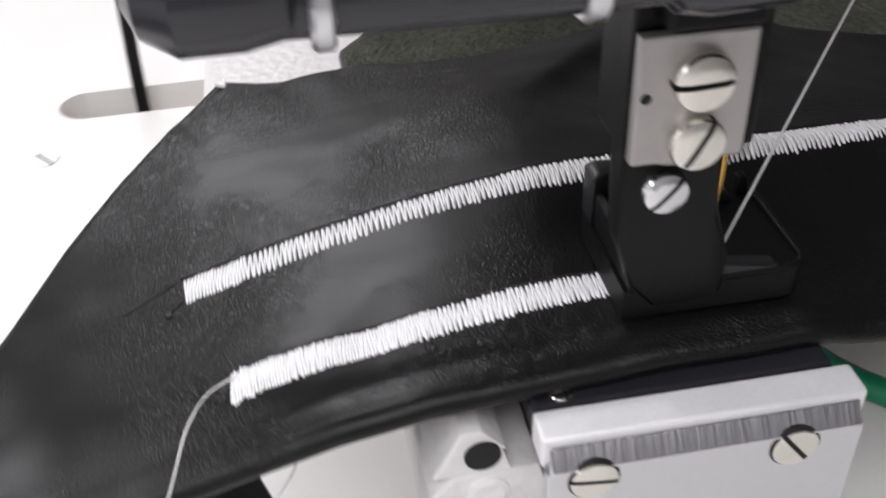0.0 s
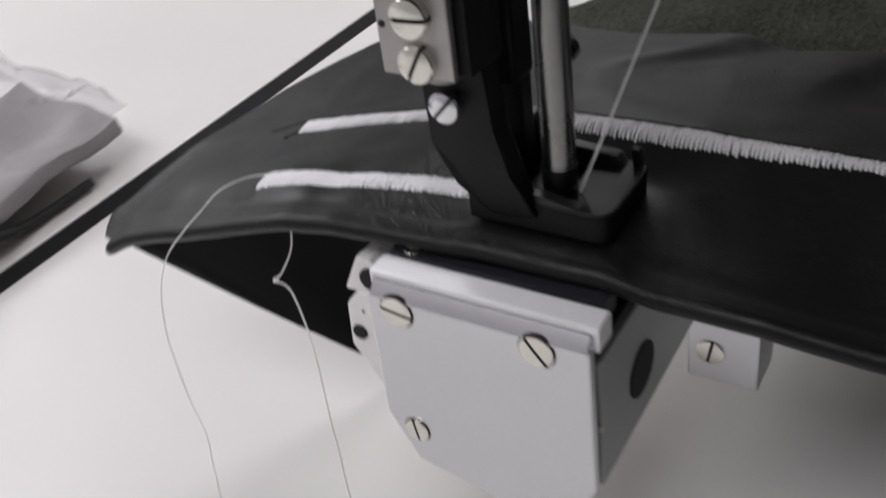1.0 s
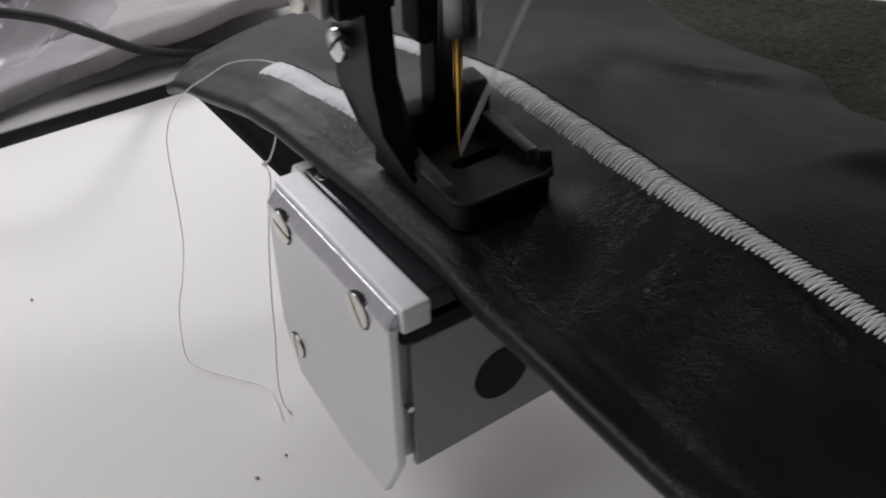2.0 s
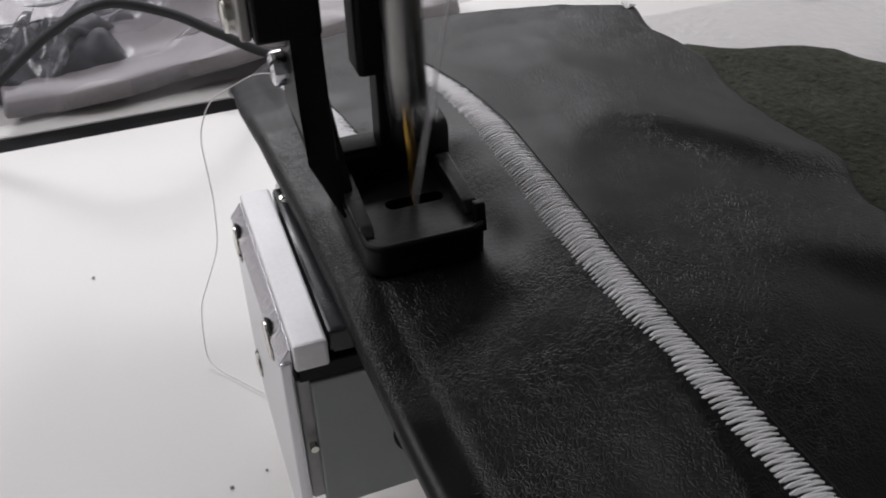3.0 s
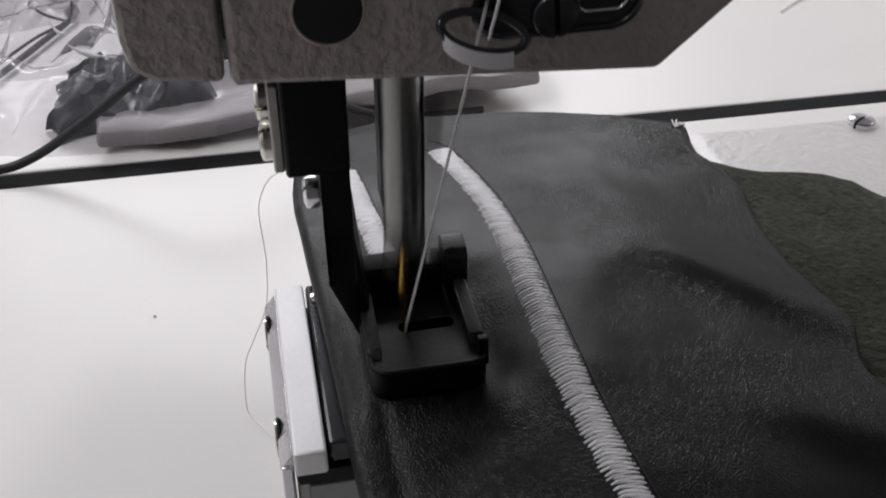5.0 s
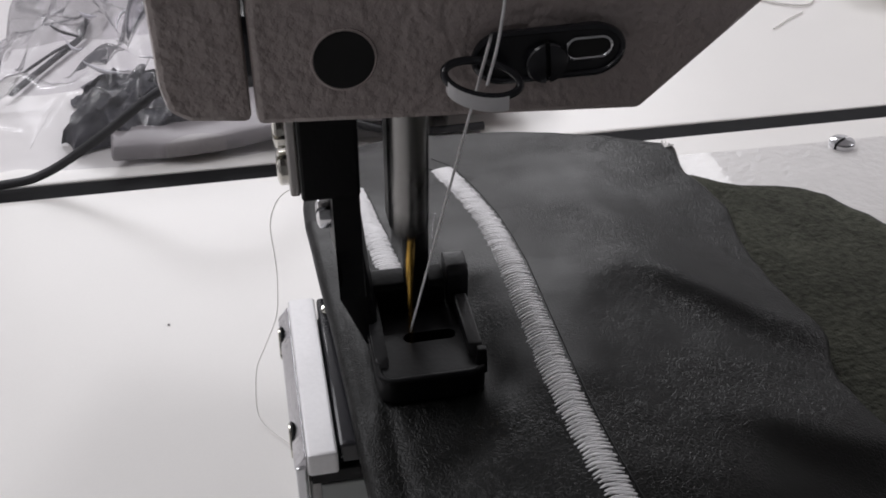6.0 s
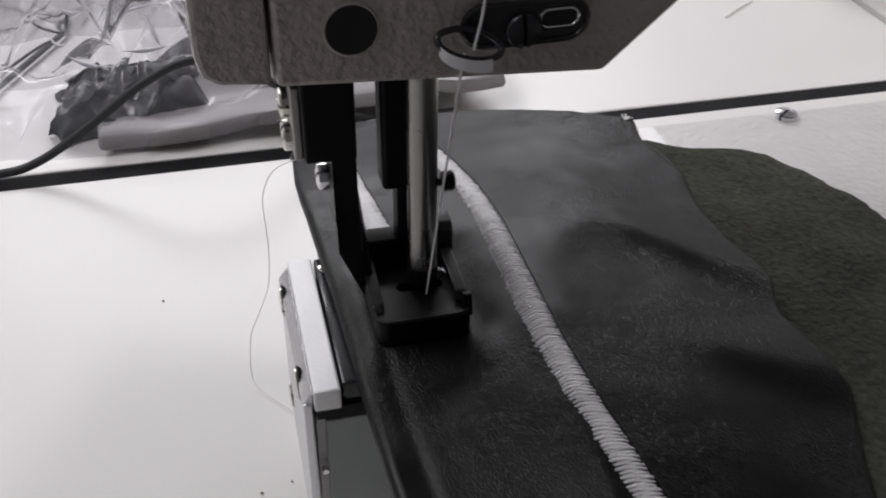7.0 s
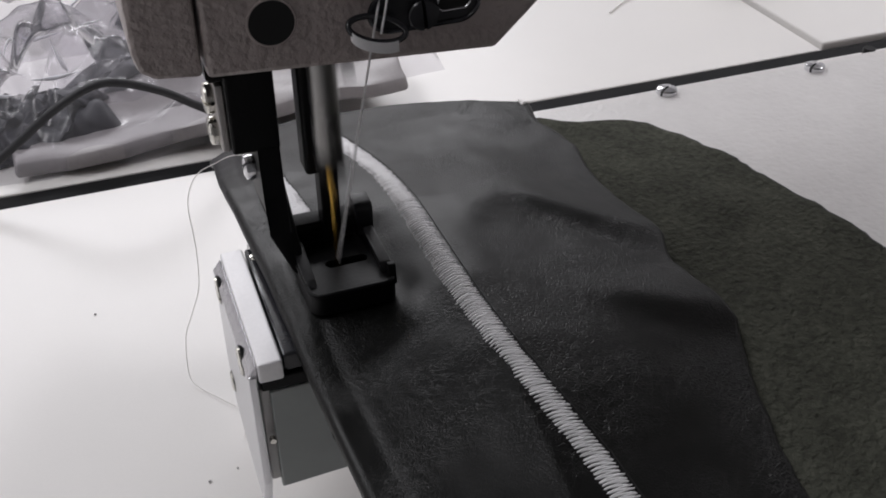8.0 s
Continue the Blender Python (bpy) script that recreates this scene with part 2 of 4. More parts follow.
def along(table, v):
    """Piecewise smooth value from (key, value) pairs."""
    if v <= table[0][0]:
        return table[0][1]
    for (a, p), (b, q) in zip(table, table[1:]):
        if v <= b:
            return p + (q - p) * (v - a) / (b - a)
    return table[-1][1]


def slotted_screw(parent, at, axis, r, h, turn, mat=None, name="screw", label="", dome=0.25):
    """A slotted screw head that stands h proud along the axis ('-x', '-y', 'z'), with a real slot cut by two half heads."""
    sign = -1 if axis[0] == "-" else 1
    ax = axis[-1]
    turn = -turn if axis == "-x" else turn
    bm = bmesh.new()
    slot = r * 0.11
    for side in (-1, 1):
        ring = []
        m = 12
        a0 = math.asin(slot / r)
        for i in range(m + 1):
            a = a0 + (math.pi - 2 * a0) * i / m
            ring.append((r * math.cos(a), side * r * math.sin(a)))
        def level(scale, hh):
            vs = []
            for p in ring:
                x, y = p[0] * scale, side * (slot + (abs(p[1]) - slot) * scale)
                c, s = math.cos(radians(turn)), math.sin(radians(turn))
                u, v = x * c - y * s, x * s + y * c
                q = {"x": (hh * sign, u, v), "y": (u, hh * sign, v), "z": (u, v, hh * sign)}[ax]
                vs.append(bm.verts.new(Vector(at) + Vector(q)))
            return vs
        ls = [level(1, 0), level(1, h * 0.7), level(0.93, h * 0.92), level(0.6, h * (1 + dome * 0.3)), level(0.15, h * (1 + dome * 0.4))]
        for a, b in zip(ls, ls[1:]):
            for i in range(len(a)):
                j = (i + 1) % len(a)
                bm.faces.new((a[i], a[j], b[j], b[i]))
        bm.faces.new(ls[-1])
    ob = part(name, bm, mat or SCREW, parent, label, smooth=35)
    base = {"x": "x", "y": "y", "z": "z"}[ax]
    prof = [(r * 0.99, 0.0), (r * 0.99, sign * h * 0.35)]
    # Black disc paints the shade on the slot's floor.
    part("slot", lathe(prof, base, at, 20), HOLE, ob)
    return ob


# ---- room ----
def room():
    for name, b in (("wall_north", (-2, 2.5, 4.5, 4.6, -0.78, 2.02)), ("wall_south", (-2, 2.5, -2.1, -2.0, -0.78, 2.02)),
                    ("wall_west", (-2.1, -2, -2.1, 4.6, -0.78, 2.02)), ("wall_east", (2.5, 2.6, -2.1, 4.6, -0.78, 2.02))):
        tagged(part(name, box(*b), DARKWALL if name == "wall_south" else WALL, smooth=0), "plain painted workroom wall, added out of view", "wall", kind="structure")
    tagged(part("floor", box(-2.1, 2.6, -2.1, 4.6, -0.86, -0.78), FLOOR, smooth=0), "grey vinyl workroom floor", "floor", kind="structure")
    tagged(part("ceiling", box(-2.1, 2.6, -2.1, 4.6, 2.02, 2.1), WALL, smooth=0), "plain white workroom ceiling", "ceiling", kind="structure")


room()


# ---- work table: two white boards with a dark gap strip between them ----
SEAM = 0.2675


def table():
    t = thing("work_table", "white laminate sewing table with a dark gap strip between its boards", "table")
    front = bmesh.new()
    a, b = [(-0.62, -0.34), (0.80, -0.34), (0.80, SEAM - 0.0085), (-0.62, SEAM - 0.0085)], []
    for i in range(24):
        ang = 2 * math.pi * i / 24
        b.append((0.331 + 0.0125 * math.cos(ang), (0.151 if math.sin(ang) > 0 else 0.097) + 0.0125 * math.sin(ang)))
    outer = [front.verts.new((*p, 0)) for p in a]
    inner = [front.verts.new((*p, 0)) for p in b]
    edges = [front.edges.new((r[i], r[(i + 1) % len(r)])) for r in (outer, inner) for i in range(len(r))]
    bmesh.ops.triangle_fill(front, edges=edges, use_beauty=True)
    ext = bmesh.ops.extrude_face_region(front, geom=front.faces[:])
    bmesh.ops.translate(front, verts=[v for v in ext["geom"] if isinstance(v, bmesh.types.BMVert)], vec=(0, 0, -0.03))
    part("front_board", front, TABLE, t, smooth=25)
    back = box(-0.62, 0.438, SEAM + 0.0055, 0.95, -0.03, 0.0, 0.0015, 2)
    part("back_board", back, TABLE, t, smooth=25)
    part("side_board", box(0.4435, 1.0, SEAM + 0.012, 0.95, -0.03, 0.001, 0.0015, 2), TABLE, t, smooth=25)
    part("gap_strip", box(-0.62, 0.80, SEAM - 0.0085, SEAM + 0.0055, -0.028, -0.001), SEAMRUBBER, t, "dark rubber strip in the gap")
    part("slot_board", box(0.31, 0.352, 0.08, 0.17, -0.036, -0.0305), SLOTWOOD, t, "raw board in the bottom of a slot")
    part("slot_rod", tube([(0.335, 0.128, -0.03), (0.336, 0.127, 0.02), (0.338, 0.125, 0.078)], 0.003, 12), BLACKPAINT, t, "thin black rod standing in the slot")
    slotted_screw(t, (0.287, 0.165, 0.0), "z", 0.006, 0.0006, 40, TABLE, "screw_cap")
    for x in (-0.55, 0.75):
        for y in (-0.28, 0.85):
            part("leg", box(x - 0.03, x + 0.03, y - 0.03, y + 0.03, -0.78, -0.0305, 0.004), OLDSTEEL, t)


table()


# ---- sewing machine: arm bed, flat bed, head ----
machine = thing("sewing_machine", "white industrial zigzag sewing machine with a narrow plated arm bed", "sewing machine")


def end_block():
    """The plated end of the arm bed."""
    p = part("end_plate", prism([(-0.0305, 0.0985), (0.0255, 0.0985), (0.0262, 0.0972), (0.0262, 0.060), (0.019, 0.046), (-0.006, 0.0405), (-0.0235, 0.0405), (-0.0305, 0.056)], "x", 0.0, 0.0026, 0.0006), PLATE, machine, "satin nickel-plated end plate with clipped lower corners")
    part("bevel_edge", prism([(-0.0002, 0.0980), (0.0024, 0.1014), (0.0027, 0.1014), (0.0027, 0.0975), (-0.0002, 0.0975)], "y", -0.0300, 0.0252, 0.0002, 1), GROUND, p, "shiny ground bevel along the upper edge")
    for y, z, turn, r in ((0.018, 0.095, -8, 0.0042), (-0.018, 0.095, 128, 0.0042), (0.018, 0.057, 100, 0.0034)):
        part("recess", lathe([(r * 1.1, -0.00008), (r * 1.1, 0.0004)], "x", (0.0, y, z), 28), HOLE, slotted_screw(p, (-0.0001, y, z), "-x", r, 0.0006, turn))
    s = part("top_bar", box(0.0028, 0.0099, -0.0315, 0.0265, 0.0962, 0.1030, 0.0007), SLAB, machine, "bright ground steel bar along the block's top edge")
    # Added black filler stands in for the shaded gap below the bar.
    part("dark_gap_fill", box(0.0035, 0.030, -0.0300, 0.0255, 0.0918, 0.0961, 0.0003, 1), BLACKPAINT, machine)
    sl = part("slide_plate", box(0.0104, 0.0185, -0.0290, 0.0262, 0.0963, 0.1028, 0.0009), BLACKGLOSS, machine, "glossy black slide plate beside the bar")
    slotted_screw(sl, (0.0133, 0.0205, 0.1026), "z", 0.0021, 0.0007, 20)
    part("throat_plate", box(0.0225, 0.062, -0.0240, 0.030, 0.0963, 0.1015, 0.0005), CHROME, machine)
    # arm casting behind the plate, with a side hole
    n = 28
    arm = bmesh.new()
    prism([(-0.0285, 0.0855), (0.030, 0.0855), (0.0345, 0.0855), (0.0400, 0.0855), (0.0445, 0.080), (0.0455, 0.066), (0.038, 0.054), (0.010, 0.0525), (-0.0285, 0.0530)], "x", 0.0130, 0.1725, 0.0010, 2, arm)
    prism([(-0.0285, 0.0850), (0.030, 0.0850), (0.030, 0.0915), (0.0345, 0.0965), (0.0385, 0.0965), (0.0440, 0.0850)], "x", 0.0130, 0.095, 0.0008, 2, arm)
    box(0.0030, 0.0135, -0.0270, 0.0235, 0.0535, 0.0900, 0.0006, 2, arm)
    a = part("arm_casting", arm, CAST, machine, "white painted arm casting")
    pnl = bmesh.new()
    prism([(0.0055, 0.0912), (0.075, 0.0912), (0.075, 0.0560), (0.0055, 0.0525)], "y", -0.0300, -0.0280, 0.0006, 2, pnl)
    part("side_panel", pnl, SMOOTHPAINT, machine, "smooth grey painted side panel")
    part("side_hole", lathe([(0.0074, -0.0304), (0.0074, -0.0299)], "y", (0.0292, 0, 0.0700), 28), HOLE, machine, "round dark access hole")
    part("edge_pin", lathe([(0.0009, -0.0004), (0.0009, 0.0014)], "y", (0.0045, -0.030, 0.0725), 10), SCREW, machine)
    part("bolt_hole", lathe([(0.0022, -0.0006), (0.0022, 0.0008)], "x", (0.0130, 0.0415, 0.0715), 16), HOLE, machine)
    part("oil_hole", lathe([(0.0034, -0.0006), (0.0034, 0.0006)], "x", (0.0130, 0.0345, 0.0905), 18), HOLE, machine)
    boss = part("casting_boss", lathe([(0.0044, 0.0006), (0.0040, -0.0006), (0.0030, -0.0010), (0.0012, -0.0007)], "x", (0.0130, 0.0335, 0.0800), 20), CAST, machine)
    part("nick", box(0.0118, 0.0126, 0.0295, 0.0305, 0.0770, 0.0776, 0.0002, 1), INK, boss)
    for k, (y, z) in enumerate(((0.0285, 0.0705), (0.0365, 0.0655), (0.0392, 0.0790), (0.0325, 0.0628))):
        part("paint_chip", lathe([(0.0005, -0.0002), (0.0003, -0.0004)], "x", (0.0130, y, z), 6), INK, machine)
    blk = part("side_block", box(0.071, 0.086, -0.0475, -0.0270, 0.0325, 0.0555, 0.0008), PLATE, machine, "plated block with a slotted screw beside the arm")
    slotted_screw(blk, (0.0712, -0.0338, 0.0430), "-x", 0.0041, 0.0010, 80)


end_block()
BED_Z = 0.102


def flat_bed():
    b = bmesh.new()
    prism([(0.150, -0.30), (0.62, -0.30), (0.62, 0.0760), (0.260, 0.0795), (0.128, 0.0825), (0.120, 0.0770), (0.114, 0.060), (0.112, -0.02), (0.128, -0.09)], "z", BED_Z - 0.014, BED_Z, 0.002, 2, b)
    part("bed_plate", b, CAST, machine, "glossy off-white painted flat bed")
    part("bed_base", box(0.189, 0.60, -0.28, 0.0600, 0.0, BED_Z - 0.0142, 0.003), CAST, machine)
    for x, y in ((0.1930, 0.0765), (0.2620, 0.0735)):
        slotted_screw(machine, (x, y, BED_Z), "z", 0.0042, 0.0022, 30, CHROME, "bed_screw")


flat_bed()


HEAD = Vector((0.0027, -0.0015, 0.0045))


def head():
    before = set(machine.children)
    outline = [(-0.0175, 0.60), (-0.0175, 0.198), (-0.0165, 0.1935), (-0.0135, 0.1915), (-0.0034, 0.1905), (-0.0034, 0.60)]
    part("face_plate", prism(outline[::-1], "y", -0.0415, 0.045, 0.0012, 2), HEADPAINT, machine, "rough painted face plate of the head")
    body = [(-0.0026, 0.60), (-0.0026, 0.1902), (0.064, 0.1868), (0.098, 0.219), (0.16, 0.262), (0.55, 0.275), (0.55, 0.0978), (0.66, 0.0978), (0.66, 0.60)]
    part("head_body", prism(body[::-1], "y", -0.0420, 0.046, 0.0012, 2), HEADPAINT, machine, "hammer-finish grey-white painted machine head and arm")
    h = part("oil_sight", lathe([(0.0050, -0.0003), (0.0050, 0.0003)], "y", (0.0122, -0.0421, 0.2010), 28), HOLE, machine, "round dark hole in the head")
    rim = bmesh.new()
    tube([(0.0122 + 0.0052 * math.cos(a), -0.0421, 0.2010 + 0.0052 * math.sin(a)) for a in [2 * math.pi * i / 28 for i in range(28)]], 0.00035, 6, rim, True)
    part("sight_rim", rim, HEADPAINT, h)
    part("head_gasket", box(-0.002, 0.048, -0.030, 0.030, 0.1845, 0.1890), BLACKPAINT, machine)
    # thread guide: oval black plate, screw, wire loop
    pts = []
    for i in range(32):
        a = 2 * math.pi * i / 32
        cx = 0.0385 if math.cos(a) < 0 else 0.0535
        pts.append((cx + 0.0052 * math.cos(a), 0.2000 + 0.0042 * math.sin(a) + (0 if math.cos(a) < 0 else 0.0002)))
    guide = part("thread_guide", prism(pts, "y", -0.0440, -0.0422, 0.0004, 1), BLACKGLOSS, machine, "glossy black oval thread guide plate")
    part("guide_rim", tube([(p[0], -0.0441, p[1]) for p in pts], 0.0006, 6, None, True), BLACKGLOSS, guide)
    slotted_screw(guide, (0.0455, -0.0440, 0.1988), "-y", 0.0036, 0.0016, 95, BLACKGLOSS, "screw")
    cap = [((0.0508 if math.cos(a) < 0 else 0.0548) + 0.0019 * math.cos(a), -0.0441, 0.2006 + 0.0019 * math.sin(a)) for a in [2 * math.pi * i / 24 for i in range(24)]]
    part("adjusting_slot", tube(cap, 0.0004, 6, None, True), CHROME, guide, "bright rim of the adjusting slot")
    part("slot_floor", prism([(q[0], q[2]) for q in cap], "y", -0.0443, -0.0436), HOLE, guide)
    loop = []
    for i in range(36):
        a = 2 * math.pi * i / 36
        loop.append((0.0338 + 0.0062 * math.cos(a) - 0.001 * math.sin(a), -0.0460 - 0.0040 * (0.5 - 0.5 * math.sin(a)), 0.1985 + 0.0024 * math.sin(a) - 0.0008 * math.cos(a)))
    part("guide_loop", tube(loop, 0.0007, 8, None, True), BLACKGLOSS, guide, "black wire loop that carries the thread")
    band = bmesh.new()
    vs = []
    for i in range(19, 31):
        p = Vector(loop[i % 36])
        vs.append((band.verts.new(p + Vector((0, -0.0008, 0.0002))), band.verts.new(p + Vector((0, -0.0010, -0.0022))), band.verts.new(p + Vector((0, 0.0006, -0.0022))), band.verts.new(p + Vector((0, 0.0006, 0.0002)))))
    for a, b in zip(vs, vs[1:]):
        for k in range(4):
            band.faces.new((a[k], a[(k + 1) % 4], b[(k + 1) % 4], b[k]))
    band.faces.new(vs[0])
    band.faces.new(vs[-1][::-1])
    part("loop_band", band, SLAB, guide, "bright metal band under the loop")
    part("upper_thread", tube(spline([(0.0345, -0.0485, 0.1975), (0.0375, -0.0470, 0.215), (0.0390, -0.0455, 0.27)], 6), 0.00028, 6), THREAD, machine, "white thread down the head's front")
    for ob in machine.children:
        if ob not in before:
            ob.location = HEAD


head()


def lever():
    """Black lifting rod behind the presser clamp."""
    r = part("lifter_rod", tube([(-0.0005, 0.073, 0.1875), (-0.0005, 0.03, 0.1865), (-0.0005, 0.010, 0.1865)], 0.0055, 16), BLACKGLOSS, machine, "glossy black lifting rod with pale collars")
    part("rod_knob", lathe([(0.004, -0.004), (0.0070, -0.002), (0.0080, 0.003), (0.0080, 0.010), (0.0055, 0.014), (0.002, 0.0155)], "y", (-0.0005, 0.061, 0.1890), 20), BLACKGLOSS, r)
    for y in (0.023, 0.054):
        part("collar", lathe([(0.0062, 0.0), (0.0068, 0.0005), (0.0068, 0.0022), (0.0062, 0.0028)], "y", (-0.0005, y, 0.1867), 20), PLATE, r, "pale metal collar")
    part("rod_head", lathe([(0.0045, -0.0135), (0.0078, -0.0120), (0.0082, -0.002), (0.0075, 0.0015), (0.006, 0.003)], "y", (-0.0005, 0.013, 0.1875), 24), BLACKGLOSS, r)
    part("rod_bracket", box(0.004, 0.012, -0.002, 0.012, 0.174, 0.1950, 0.001), BLACKPAINT, r)


lever()


def presser():
    """Presser bar clamp, leg and foot."""
    f = thing("presser_foot", "black steel presser foot in a silver clamp with slotted screws", "presser foot")
    part("presser_bar", lathe([(0.0045, 0.150), (0.0045, 0.197)], "z", (0.0145, 0.006, 0), 20), BAR, f)
    part("clamp", box(0.0078, 0.0208, -0.0045, 0.0150, 0.1535, 0.1940, 0.0008), BLACKPAINT, f, "black steel clamp block")
    pl = part("clamp_plate", box(0.0056, 0.0078, -0.0018, 0.0148, 0.1535, 0.1732, 0.0005), OLDSTEEL, f, "dull silver clamp plate")
    slotted_screw(pl, (0.0056, 0.0060, 0.1666), "-x", 0.0043, 0.0024, 2, SCREW, label="large slotted screw head")
    slotted_screw(pl, (0.0056, 0.0058, 0.1570), "-x", 0.0041, 0.0022, 62, SCREW)
    part("pin_hole", lathe([(0.0008, -0.0001), (0.0008, 0.0002)], "x", (0.0056, 0.0134, 0.1642), 12), HOLE, pl)
    leg = bmesh.new()
    prism([(0.0128, 0.1560), (-0.0030, 0.1560), (-0.0032, 0.1380), (-0.0070, 0.1275), (-0.0098, 0.1150), (-0.0060, 0.1122), (0.0020, 0.1125), (0.0082, 0.1215), (0.0120, 0.1330)], "x", 0.0145, 0.0207, 0.0007, 2, leg)
    for v in leg.verts:
        v.co.x += 0.43 * max(0.0, (0.1275 if v.co.x < 0.0185 else 0.1215) - v.co.z)
    part("left_leg", leg, BLACKPAINT, f, "black steel leg of the foot")
    slotted_screw(f, (0.0145, 0.0060, 0.1435), "-x", 0.0037, 0.0030, 48, CHROME, "leg_screw")
    part("crossbar", prism([(0.0000, 0.1175), (0.0072, 0.1175), (0.0072, 0.1240), (0.0062, 0.1249), (0.0008, 0.1241), (0.0000, 0.1231)], "x", 0.0195, 0.0408, 0.0005), BLACKPAINT, f, "black crossbar behind the needle slot")
    sole = bmesh.new()
    rim = [(0.0206, 0.0078), (0.0206, -0.0225)]
    rim += [(0.0246 - 0.0040 * math.cos(a), -0.0225 - 0.0040 * math.sin(a)) for a in [math.pi / 2 * i / 6 for i in range(1, 7)]]
    rim += [(0.0416 + 0.0042 * math.sin(a), -0.0223 - 0.0042 * math.cos(a)) for a in [math.pi / 2 * i / 6 for i in range(7)]]
    rim += [(0.0458, 0.0078)]
    slot = []
    for i in range(20):
        a = 2 * math.pi * i / 20
        slot.append(((0.0392 if math.cos(a) > 0 else 0.0302) + 0.0018 * math.cos(a), -0.0118 + 0.0018 * math.sin(a)))
    loops = [[sole.verts.new((*q, 0.1173)) for q in ring] for ring in (rim, slot)]
    edges = [sole.edges.new((r[i], r[(i + 1) % len(r)])) for r in loops for i in range(len(r))]
    bmesh.ops.triangle_fill(sole, edges=edges, use_beauty=True)
    ext = bmesh.ops.extrude_face_region(sole, geom=sole.faces[:])
    bmesh.ops.translate(sole, verts=[v for v in ext["geom"] if isinstance(v, bmesh.types.BMVert)], vec=(0, 0, -0.0062))
    part("sole", sole, BLACKPAINT, f, "black sole plate with a needle slot across it", smooth=25)
    # chamfered lip round the front edge, worn bright along its top
    lip = [(0.0209, 0.0005), (0.0209, -0.0222)]
    lip += [(0.0246 - 0.0037 * math.cos(a), -0.0225 - 0.0037 * math.sin(a)) for a in [math.pi / 2 * i / 6 for i in range(1, 7)]]
    lip += [(0.0416 + 0.0038 * math.sin(a), -0.0223 - 0.0038 * math.cos(a)) for a in [math.pi / 2 * i / 6 for i in range(5)]]
    part("front_lip", tube([(x, y, 0.1175) for x, y in lip], 0.00075, 8), BLACKPAINT, f)
    part("left_rail", prism([(-0.0215, 0.1172), (0.0020, 0.1172), (0.0020, 0.1235), (-0.0030, 0.1210), (-0.0195, 0.1189)], "x", 0.0207, 0.0237, 0.0005), WORNBLACK, f, "side rail of the foot, worn grey on top")
    part("right_rail", prism([(-0.0210, 0.1172), (-0.0020, 0.1172), (-0.0020, 0.1213), (-0.0195, 0.1201)], "x", 0.0424, 0.0457, 0.0005), WORNBLACK, f, "side rail of the foot, worn grey on top")
    part("toe_nib", prism([(-0.0252, 0.1155), (-0.0225, 0.1155), (-0.0222, 0.1217), (-0.0240, 0.1217)], "x", 0.0436, 0.0459, 0.0004), BLACKPAINT, f)
    part("back_post", prism([(-0.0005, 0.1171), (0.0078, 0.1171), (0.0078, 0.1273), (0.0062, 0.1281), (0.0010, 0.1277), (-0.0005, 0.1261)], "x", 0.0412, 0.0466, 0.0006), WORNBLACK, f, "square post at the back corner of the foot")
    col = bmesh.new()
    box(0.0310, 0.0365, -0.0020, 0.0045, 0.1180, 0.1435, 0.0006, 2, col)
    box(0.0272, 0.0365, -0.0030, 0.0055, 0.1422, 0.1940, 0.0012, 2, col)
    part("inner_leg", col, BLACKPAINT, f, "black inner leg behind the needle bar")
    return f


presser()

# ---- needle bar: steel bar, clamp, gold needle (keyed in motions) ----
NEEDLE = (0.0322, -0.0115)
needle_bar = thing("needle_bar", "polished steel needle bar with a clamp and a gold needle", "needle bar", (NEEDLE[0], NEEDLE[1], 0.1105))


def needle_parts():
    part("bar", lathe([(0.0030, 0.0), (0.0038, 0.0008), (0.0038, 0.118)], "z", (0, 0, 0), 24), BAR, needle_bar, "polished steel bar")
    part("needle_clamp", lathe([(0.0034, -0.0006), (0.0040, 0.0), (0.0040, 0.0052), (0.0037, 0.0060)], "z", (0, 0, 0), 24), BLACKPAINT, needle_bar)
    part("clamp_screw", lathe([(0.0011, 0.0), (0.0011, 0.0016), (0.0024, 0.0017), (0.0026, 0.0022), (0.0026, 0.0042), (0.0021, 0.0047)], "x", (0.0034, 0, 0.0300), 16), BLACKPAINT, needle_bar, "black knurled clamp screw")
    part("thread_hook", tube([(0.0036, -0.001, 0.0035), (0.0052, -0.0015, 0.0035), (0.0058, -0.0015, 0.0022), (0.0050, -0.0015, 0.0012)], 0.0004, 6), CHROME, needle_bar)
    part("needle", lathe([(0.00008, -0.0365), (0.0005, -0.0325), (0.00055, -0.010), (0.0010, -0.0085), (0.0010, 0.002)], "z", (0, 0, 0), 12), GOLD, needle_bar, "gold titanium needle")


needle_parts()
needle_thread = thing("needle_thread", "taut white thread running down to the needle's eye", "thread", (0.0322, -0.0075, 0.0805))
GUIDE = Vector((0.0335, -0.0440, 0.1930)) + HEAD
d0 = GUIDE - Vector((0.0322, -0.0075, 0.1050))
part("strand", tube([(0, 0, 0), d0 * 0.35, d0 * 0.98], 0.00026, 6), THREAD, needle_thread)

